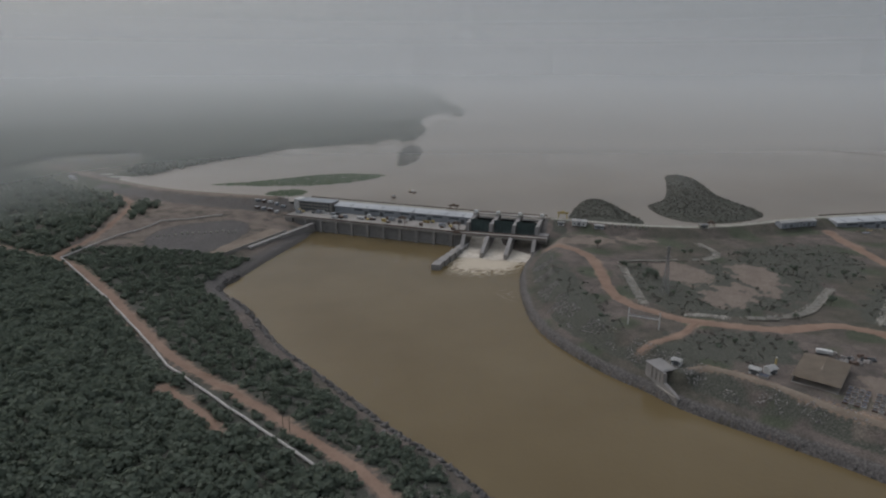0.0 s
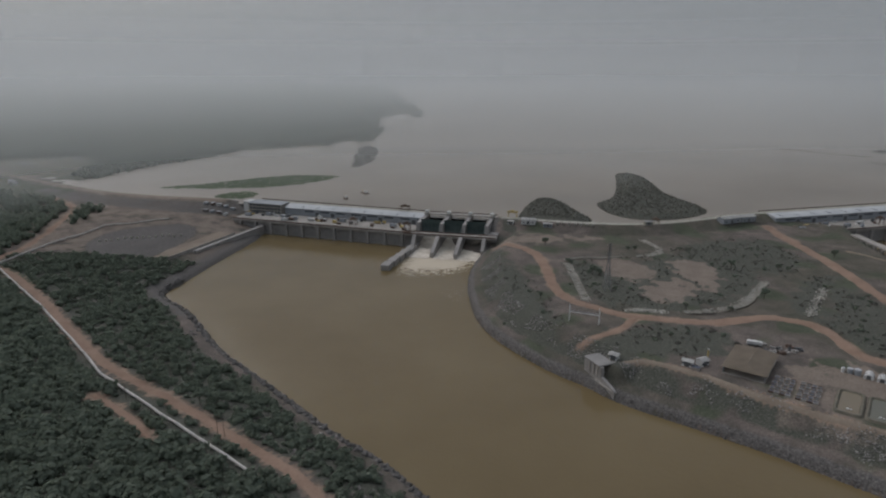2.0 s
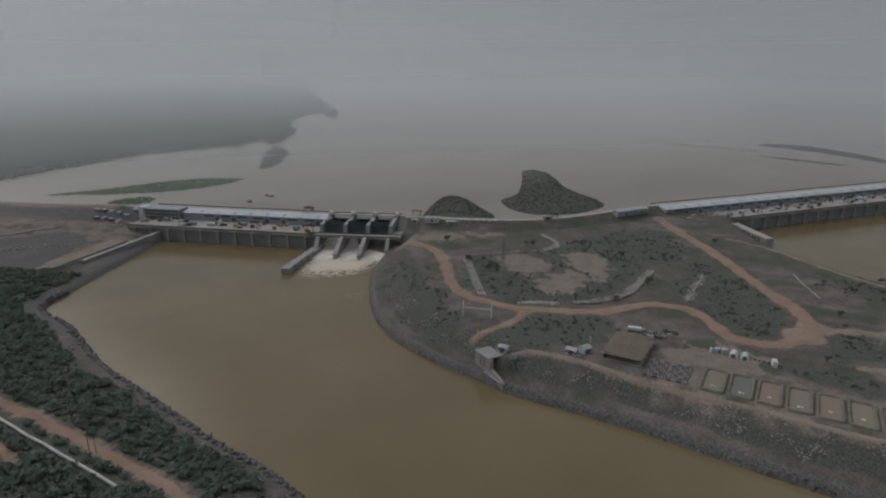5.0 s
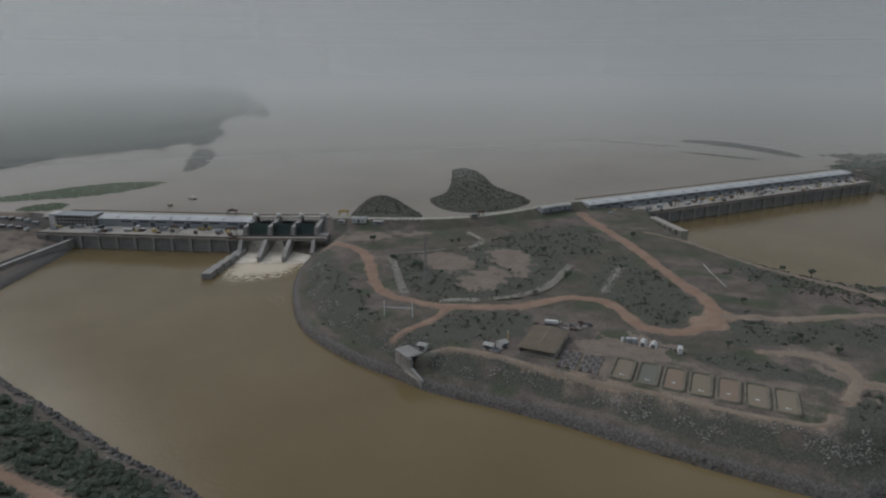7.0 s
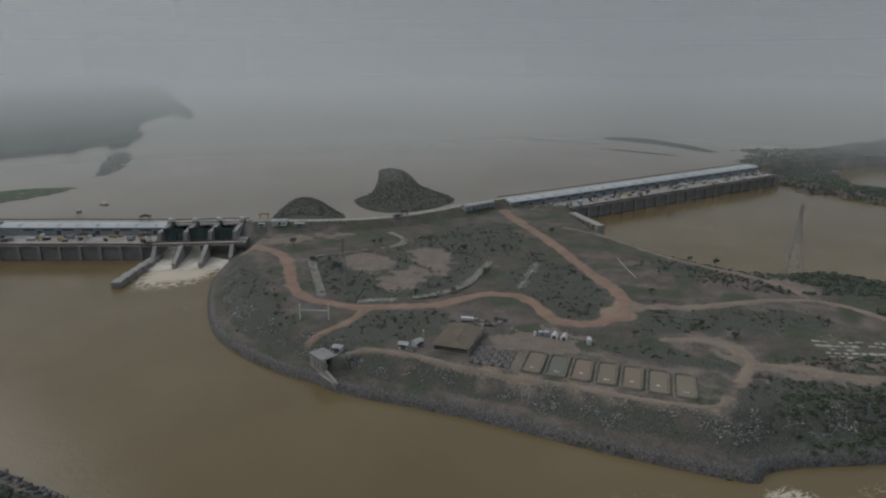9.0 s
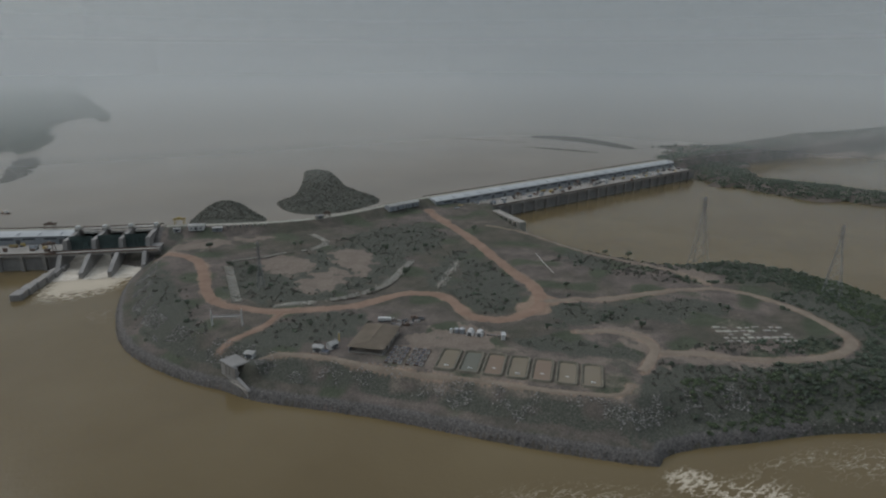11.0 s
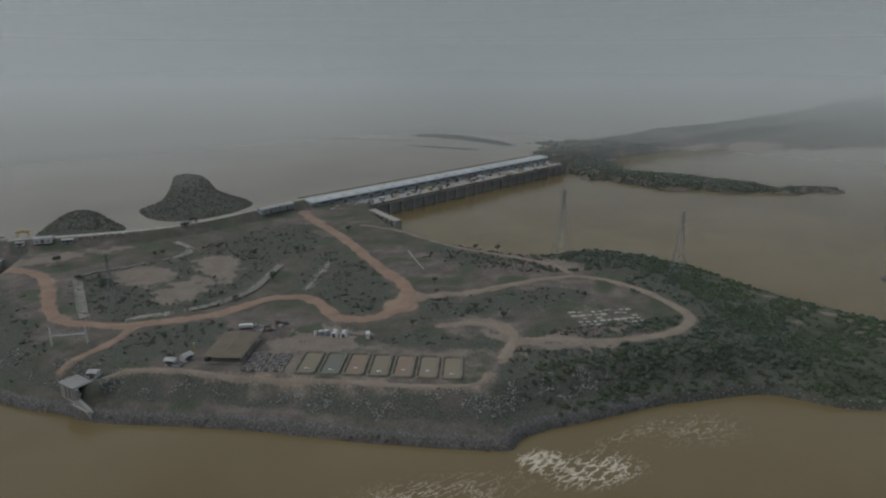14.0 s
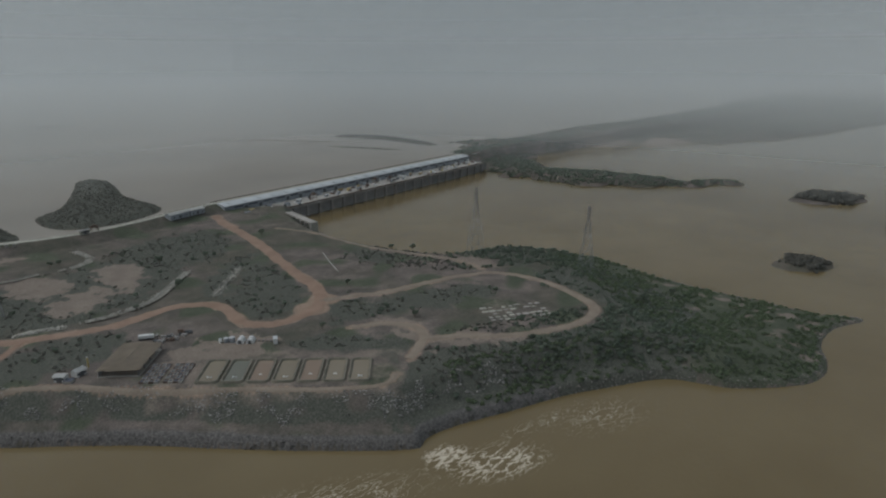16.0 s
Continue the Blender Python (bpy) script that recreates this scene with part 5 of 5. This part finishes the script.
def along(line, n, spread, seed, lo=0.0, hi=1.0):
    rs = np.random.RandomState(seed)
    t = np.concatenate([[0], np.cumsum(np.hypot(*np.diff(line, axis=0).T))])
    tt = rs.uniform(lo * t[-1], hi * t[-1], n)
    return np.stack([np.interp(tt, t, line[:, 0]), np.interp(tt, t, line[:, 1])], 1) + rs.uniform(-1, 1, (n, 2)) * spread


rs = np.random.RandomState(31)
q = along(LEFT_SHORE, 5200, 4.0, 32, 0.1, 0.55)
scatter_rocks("bank_rocks", q, rs.uniform(0.5, 1.9, len(q)) ** 1.2, DARK_ROCK, "dark jagged rocks along the river bank", 33)
q = along(LEFT_SHORE, 16000, 42, 34, 0.2, 0.55)
dq = dist_line(q[:, 0], q[:, 1], LEFT_SHORE)
q = q[inside(q[:, 0], q[:, 1], left_poly) & (dq > 8) & (dq < 34) & (wobble(q[:, 0], q[:, 1], 34, 35) > 0.35)]
scatter_rocks("rubble", q, rs.uniform(0.4, 1.1, len(q)), ROCK, "pale rubble between bushes on the bank", 36)
q = along(PEN_SHORE, 42000, 30, 37, 0.06, 0.42)
dq = dist_line(q[:, 0], q[:, 1], PEN_SHORE)
keep = inside(q[:, 0], q[:, 1], pen_poly) & (dq > 14 + 5 * wobble(q[:, 0], q[:, 1], 20, 44)) & (dq < 27) & (wobble(q[:, 0], q[:, 1], 38, 38) > 0.0)
scatter_rocks("riprap", q[keep], rs.uniform(0.22, 0.62, keep.sum()), RIPRAP, "loose grey riprap on the steep bank", 39)
q = along(PEN_SHORE, 1100, 2.0, 40, 0.0, 0.42)
scatter_rocks("bank_rocks", q, rs.uniform(0.2, 0.8, len(q)), DARK_ROCK, "dark wet rocks along the waterline", 41)
q = along(PEN_SHORE, 2600, 5, 42, 0.42, 0.72)
scatter_rocks("shore_rocks", q, rs.uniform(0.2, 0.65, len(q)), ROCK, "pale grey rocks along the low shore", 43)


ditches = [[(240, 566), (246, 540), (239, 524), (226, 516)], [(150, 500), (146, 459), (142, 412)], [(166, 391), (190, 388)], [(202, 386), (236, 390), (270, 418), (292, 443)], [(283, 374), (310, 405), (330, 428)]]
q = np.vstack([along(np.array(p, float), 260, 3.2, 140 + i) for i, p in enumerate(ditches)])
scatter_rocks("channel_rubble", q, rs.uniform(0.25, 0.9, len(q)), RUBBLE, "pale broken concrete rubble along the old channels", 145)


# ---- vegetation ----
def crowns(name, q, radius, tall, clumps, material, label, seed, category="forest", base=None):
    """Crowns of many small bent leaf clumps round an uneven core."""
    rs = np.random.RandomState(seed)
    k = len(q)
    z0 = height_at(q[:, 0], q[:, 1]) if base is None else base
    d = rs.normal(size=(k, clumps, 3))
    d[..., 2] = np.abs(d[..., 2]) * 0.9 - 0.15
    d /= np.linalg.norm(d, axis=2)[..., None]
    lump = 0.78 + 0.3 * np.sin(d[..., 0] * 3.1 + rs.uniform(0, 6, (k, 1))) * np.cos(d[..., 1] * 3.7 + rs.uniform(0, 6, (k, 1))) + rs.uniform(-0.12, 0.16, (k, clumps))
    c = d * lump[..., None] * radius[:, None, None] * np.stack([np.ones(k), rs.uniform(0.8, 1.1, k), tall], 1)[:, None, :]
    size = radius[:, None] * rs.uniform(0.16, 0.36, (k, clumps))
    t1 = np.cross(d, rs.normal(size=(k, clumps, 3)))
    t1 /= np.linalg.norm(t1, axis=2)[..., None] + 1e-9
    t2 = np.cross(d, t1) + d * rs.uniform(-0.7, 0.7, (k, clumps, 1))
    t1 = t1 + d * rs.uniform(-0.6, 0.6, (k, clumps, 1))
    ctr = np.column_stack([q, z0 + radius * tall * 0.75])[:, None, :]
    s = size[..., None]
    v = np.stack([c + t1 * s, c + t2 * s * 0.9, c - t1 * s, c - t2 * s * 0.8 - d * s * 0.3], 2) + ctr[:, :, None, :]
    n = k * clumps
    i = np.arange(n)[:, None] * 4
    f1 = np.concatenate([np.concatenate([i, i + 1, i + 2], 1), np.concatenate([i, i + 2, i + 3], 1)])
    core = ICO_V[None] * rs.uniform(0.5, 0.72, (k, 12, 1)) * (radius[:, None, None] * np.stack([np.ones(k), np.ones(k), tall * 1.15], 1)[:, None, :]) + ctr - np.array([0, 0, 1.0]) * (radius * tall * 0.2)[:, None, None]
    f2 = (ICO_F[None] + (np.arange(k) * 12)[:, None, None]).reshape(-1, 3) + n * 4
    return tagged(new(name, arr_mesh(name, np.concatenate([v.reshape(-1, 3), core.reshape(-1, 3)]), np.concatenate([f1, f2]), material)), label, category, kind="stuff")


pipe_line = np.array(PIPE_PTS + PIPE_PTS2[1:], float)


def free(q, gap=4.0):
    """Places off the roads, pipes, yards and buildings."""
    x, y = q[:, 0], q[:, 1]
    ok = np.ones(len(q), bool)
    for n, p, w, m, l in ROADS:
        ok &= dist_line(x, y, p) > w + gap
    ok &= dist_line(x, y, pipe_line) > gap + 2
    for poly, k in flats:
        ok &= ~inside(x, y, poly)
    ok &= (pads(x, y) < 0.2) & (np.hypot(x - 205, y - 306) > 27) & (np.hypot(x - 129, y - 373) > 13)
    ok &= (dist_line(x, y, LEFT_DAM) > 40) & (dist_line(x, y, CREST) > 22)
    ok &= ~((np.abs(x + 190) < 60) & (np.abs(y - 640) < 70))
    return ok


def sow(x0, x1, y0, y1, n, seed):
    rs_ = np.random.RandomState(seed)
    return np.column_stack([rs_.uniform(x0, x1, n), rs_.uniform(y0, y1, n)])


# forest of the left bank, three depths
q = sow(-420, 60, 60, 560, 25000, 51)
dq = dist_line(q[:, 0], q[:, 1], LEFT_SHORE)
west = q[:, 0] < np.interp(q[:, 1], [0, 205, 240, 325, 430, 527, 700], [20, -34, -58, -150, -240, -352, -352])
keep = inside(q[:, 0], q[:, 1], left_poly) & free(q, 3) & (west | (dq > np.where((q[:, 1] > 345) & (q[:, 1] < 500), 15, 11)) & (wobble(q[:, 0], q[:, 1], 45, 52) > -0.75))
q, west, dq = q[keep], west[keep], dq[keep]
rs = np.random.RandomState(53)
qa = q[west]
crowns("forest", qa, 1.4 + 3.8 * rs.rand(len(qa)) ** 1.7, rs.uniform(0.4, 0.8, len(qa)), 46, LEAF, "dense dark green forest beside the pipeline", 54)
qb = q[~west]
crowns("bank_bushes", qb, 0.9 + 2.6 * rs.rand(len(qb)) ** 1.6, rs.uniform(0.4, 0.8, len(qb)), 40, LEAF, "green bushes on the river bank", 55, "bushes")
q = sow(-1300, -250, 380, 1250, 15000, 56)
dq = dist_line(q[:, 0], q[:, 1], LAKE_SHORE_L)
q = q[inside(q[:, 0], q[:, 1], left_poly) & free(q, 5) & (dq > 10) & ~((q[:, 0] > -420) & (q[:, 1] < 560)) & (dist_line(q[:, 0], q[:, 1], LEFT_DAM) > 55) & ~((q[:, 0] > -340) & (q[:, 1] > 560))]
crowns("forest", q, rs.uniform(3.5, 6.5, len(q)), rs.uniform(0.6, 1.0, len(q)), 26, LEAF, "dense dark green forest behind the embankment", 57)
q = sow(-3200, 100, 1000, 4700, 14000, 58)
q = q[inside(q[:, 0], q[:, 1], left_poly) & (dist_line(q[:, 0], q[:, 1], LAKE_SHORE_L) > 12) & (q[:, 1] > 1150)]
crowns("far_forest", q, rs.uniform(9, 17, len(q)), rs.uniform(0.45, 0.7, len(q)), 10, LEAF, "distant wooded shore fading into smoke", 59)
q = sow(880, 3600, 330, 1500, 15000, 60)
q = q[inside(q[:, 0], q[:, 1], right_poly) & ~inside(q[:, 0], q[:, 1], far_sand) & (dist_line(q[:, 0], q[:, 1], RIGHT_SHORE) > 6) & (np.hypot(q[:, 0] - 900, q[:, 1] - 720) > 35)]
crowns("far_forest", q, rs.uniform(2.5, 5.5, len(q)), rs.uniform(0.35, 0.5, len(q)), 12, LEAF, "distant wooded bank beyond the second powerhouse", 61)

q = sow(880, 1330, 300, 800, 9000, 160)
q = q[inside(q[:, 0], q[:, 1], right_poly) & ~inside(q[:, 0], q[:, 1], far_sand) & (dist_line(q[:, 0], q[:, 1], RIGHT_SHORE) > 9 + 6 * wobble(q[:, 0], q[:, 1], 40, 162)) & (np.hypot(q[:, 0] - 900, q[:, 1] - 720) > 35)]
crowns("bank_scrub", q, rs.uniform(1.5, 3.4, len(q)), rs.uniform(0.3, 0.5, len(q)), 14, LEAF, "dark green growth on the far low bank", 161)

# scrub of the headland
q = sow(60, 620, 40, 640, 60000, 62)
x, y = q[:, 0], q[:, 1]
dq = dist_line(x, y, PEN_SHORE)
st = (x - 330) * 0.89 - (y - 180) * 0.45
wob = wobble(x, y, 42, 63)
ok = inside(x, y, pen_poly) & free(q, 2) & (dq > 9)
ditch = np.minimum(dist_line(x, y, np.array([(240, 566), (239, 524), (150, 508), (142, 410)])), dist_line(x, y, np.array([(166, 391), (219, 384), (292, 443)])))
ok &= ditch > 4.5
dens = np.full(len(x), -0.75)
for poly, k in THICKETS:
    dens = np.maximum(dens, np.where(inside(x + 14 * wobble(x, y, 30, 164), y + 14 * wobble(x, y, 34, 165), poly), 0.1 + 0.5 * k, -0.75))
dens = np.maximum(dens, np.where((dq < 27) & (dq > 10) & (st < 10), 0.05, -0.75))
dens = np.maximum(dens, np.where((dq < 74) & (dq > 14) & (st > 5) & (st < 170), 1.5, -0.75))
dens += np.where(st > 205, -0.5, 0) + 0.35 * np.exp(-((ditch - 9) / 7) ** 2)
dens += 0.7 * np.exp(-((x - 545) ** 2 + (y - 320) ** 2) / 1500) + 0.7 * np.exp(-((x - 580) ** 2 + (y - 262) ** 2) / 1800)
ok &= (0.6 * wob + dens) > np.random.RandomState(163).uniform(-0.3, 1.5, len(x)) + np.where(dens < 1.2, 0.35, 0)
q, st = q[ok], st[ok]
rs = np.random.RandomState(64)
half = rs.rand(len(q)) < 0.12
qa, qb = q[half | (st > 60)], q[~half & (st <= 60)]
crowns("scrub", qa, 0.5 + 2.0 * rs.rand(len(qa)) ** 2.4, rs.uniform(0.35, 0.65, len(qa)), 26, LEAF, "dark green scrub over the headland", 65, "scrub")
crowns("scrub", qb, 0.4 + 1.2 * rs.rand(len(qb)) ** 2.2, rs.uniform(0.3, 0.5, len(qb)), 24, DRY_LEAF, "dusty brown-green scrub over the headland", 66, "scrub")
q = sow(280, 620, 40, 270, 9000, 67)
dq = dist_line(q[:, 0], q[:, 1], PEN_SHORE)
st = (q[:, 0] - 330) * 0.89 - (q[:, 1] - 180) * 0.45
q = q[inside(q[:, 0], q[:, 1], pen_poly) & free(q, 1) & (dq > 3) & ((dq < 34) & (st > 0) | (st > 150)) & (wobble(q[:, 0], q[:, 1], 26, 68) > np.where(st > 190, -0.15, -0.3))]
crowns("tall_grass", q, rs.uniform(0.8, 2.0, len(q)), rs.uniform(0.3, 0.6, len(q)), 26, GRASS_LEAF, "bright green grass and shrubs on the low shore", 69, "grass")
q = np.vstack([p for p in (sow(120, 225, 605, 765, 2400, 70), sow(230, 375, 620, 940, 4200, 71))])
q = q[inside(q[:, 0], q[:, 1], ISLAND_A) | inside(q[:, 0], q[:, 1], ISLAND_B)]
q = q[dist_line(q[:, 0], q[:, 1], CREST) > 18]
crowns("island_scrub", q, 0.5 + 1.0 * rs.rand(len(q)) ** 2, rs.uniform(0.25, 0.45, len(q)), 20, DRY_LEAF, "dark scrub covering the reservoir islands", 72, "scrub")
for i, (ix, iy, ir) in enumerate(ISLETS):
    q = np.array([(ix, iy)]) + np.random.RandomState(80 + i).uniform(-0.66, 0.66, (int(ir * 4), 2)) * ir
    crowns("islet_scrub", q, rs.uniform(1.0, 2.6, len(q)) * (1 + ir / 40), rs.uniform(0.5, 0.8, len(q)), 30, DRY_LEAF, "dark bushes on a small river islet", 82 + i, "scrub")


def tree(seed, h, r):
    """Tapered trunk with limbs and a crown of leaf clumps, as two shared meshes."""
    rs_ = np.random.RandomState(seed)
    bm = bmesh.new()
    bar(bm, (0, 0, -0.6), (0.2, 0.1, h * 0.55), 0.32, 7, 0.2)
    tips = []
    for k in range(7):
        a, z = k * 0.9 + rs_.uniform(-0.3, 0.3), h * rs_.uniform(0.35, 0.55)
        tip = Vector((math.cos(a) * r * rs_.uniform(0.4, 0.8), math.sin(a) * r * rs_.uniform(0.4, 0.8), h * rs_.uniform(0.62, 0.95)))
        bar(bm, (0.1, 0.05, z), tip, 0.13, 5, 0.05)
        tips.append(tip)
    trunk = bpy.data.meshes.new("trunk")
    bm.to_mesh(trunk)
    bm.free()
    trunk.materials.append(BARK)
    vs, fs = [], []
    for tip in tips:
        for k in range(34):
            d = Vector(rs_.normal(size=3)).normalized()
            c = tip + d * r * 0.42 * rs_.uniform(0.5, 1.0)
            t1 = d.cross(Vector(rs_.normal(size=3))).normalized() * r * rs_.uniform(0.1, 0.2)
            t2 = (d.cross(t1).normalized() + d * rs_.uniform(-0.6, 0.6)) * r * rs_.uniform(0.1, 0.2)
            i = len(vs)
            vs += [c + t1, c + t2, c - t1, c - t2]
            fs += [(i, i + 1, i + 2, i + 3)]
    crown = arr_mesh("crown", [v[:] for v in vs], fs, LEAF)
    return trunk, crown


KINDS = [tree(90 + i, h, r) for i, (h, r) in enumerate(((7, 3.2), (9, 4.0), (5.5, 2.8)))]
q = np.vstack([sow(60, 560, 100, 560, 900, 95), sow(-330, -20, 240, 520, 300, 96)])
pen_ok = inside(q[:, 0], q[:, 1], pen_poly) & (dist_line(q[:, 0], q[:, 1], PEN_SHORE) > 14)
left_ok = inside(q[:, 0], q[:, 1], left_poly) & (dist_line(q[:, 0], q[:, 1], LEFT_SHORE) > 16)
q = q[(pen_ok & (wobble(q[:, 0], q[:, 1], 42, 63) > 0.55) | left_ok) & free(q, 3)][:130]
rnd = random.Random(97)
for x, y in q:
    trunk, crown = rnd.choice(KINDS)
    t = thing("tree", float(x), float(y), ground_z(x, y), rnd.uniform(0, 360), "small dusty green tree standing in scrub", "tree", "scattered small trees")
    s = rnd.uniform(0.6, 1.05)
    t.scale = (s, s, s * rnd.uniform(0.85, 1.1))
    for nm, me in (("trunk", trunk), ("crown", crown)):
        ob = new(nm, me)
        ob.parent = t


# ---- smoke haze far over the water ----
def haze_material(name, density, z0, z1, top0, top1):
    m, nt, bs = shader(name)
    nt.nodes.remove(bs)
    out = nt.nodes["Material Output"]
    pos = nt.nodes.new("ShaderNodeSeparateXYZ")
    nt.links.new(where(nt), pos.inputs[0])
    rise = step(nt, pos.outputs[2], z0, z1)
    fall = nt.nodes.new("ShaderNodeMapRange")
    fall.interpolation_type = "SMOOTHSTEP"
    for sock, v in zip(fall.inputs[1:5], (top0, top1, 1.0, 0.0)):
        sock.default_value = v
    nt.links.new(pos.outputs[2], fall.inputs[0])
    f = mathn(nt, "MULTIPLY", mathn(nt, "MULTIPLY", rise, fall.outputs[0]), density)
    sc, tr, tl, ad = (nt.nodes.new("ShaderNode" + n) for n in ("BsdfDiffuse", "BsdfTransparent", "BsdfTranslucent", "MixShader"))
    for n in (sc, tl):
        n.inputs[0].default_value = (0.87, 0.895, 0.89, 1)
    nt.links.new(sc.outputs[0], ad.inputs[1])
    nt.links.new(tl.outputs[0], ad.inputs[2])
    mx = nt.nodes.new("ShaderNodeMixShader")
    nt.links.new(f, mx.inputs[0])
    nt.links.new(tr.outputs[0], mx.inputs[1])
    nt.links.new(ad.outputs[0], mx.inputs[2])
    nt.links.new(mx.outputs[0], out.inputs[0])
    return m


for r, dens, z1 in HAZE:
    a = np.radians(np.linspace(-96, 46, 120))
    ring = np.stack([60 - np.sin(a) * r, -20 + np.cos(a) * r], 1) if r else smooth([(980, -300), (930, 100), (860, 450), (770, 720), (600, 830), (350, 800), (120, 790), (-100, 800), (-285, 760), (-390, 670), (-440, 510), (-480, 330), (-540, 80)], 3)
    zs = np.array([-2.0, 60, 200, 450, 900])
    v = np.concatenate([np.column_stack([ring, np.full(len(ring), z)]) for z in zs])
    ob = new("smoke_haze", arr_mesh("smoke_haze", v, grid_faces(len(ring), len(zs)), haze_material("smoke_haze", dens, LAKE_Z - 5, z1, 150 + 0.04 * r, 235 + 0.12 * r), True))
    tagged(ob, "thin grey wildfire smoke drifting over the far shore", "smoke", kind="stuff")
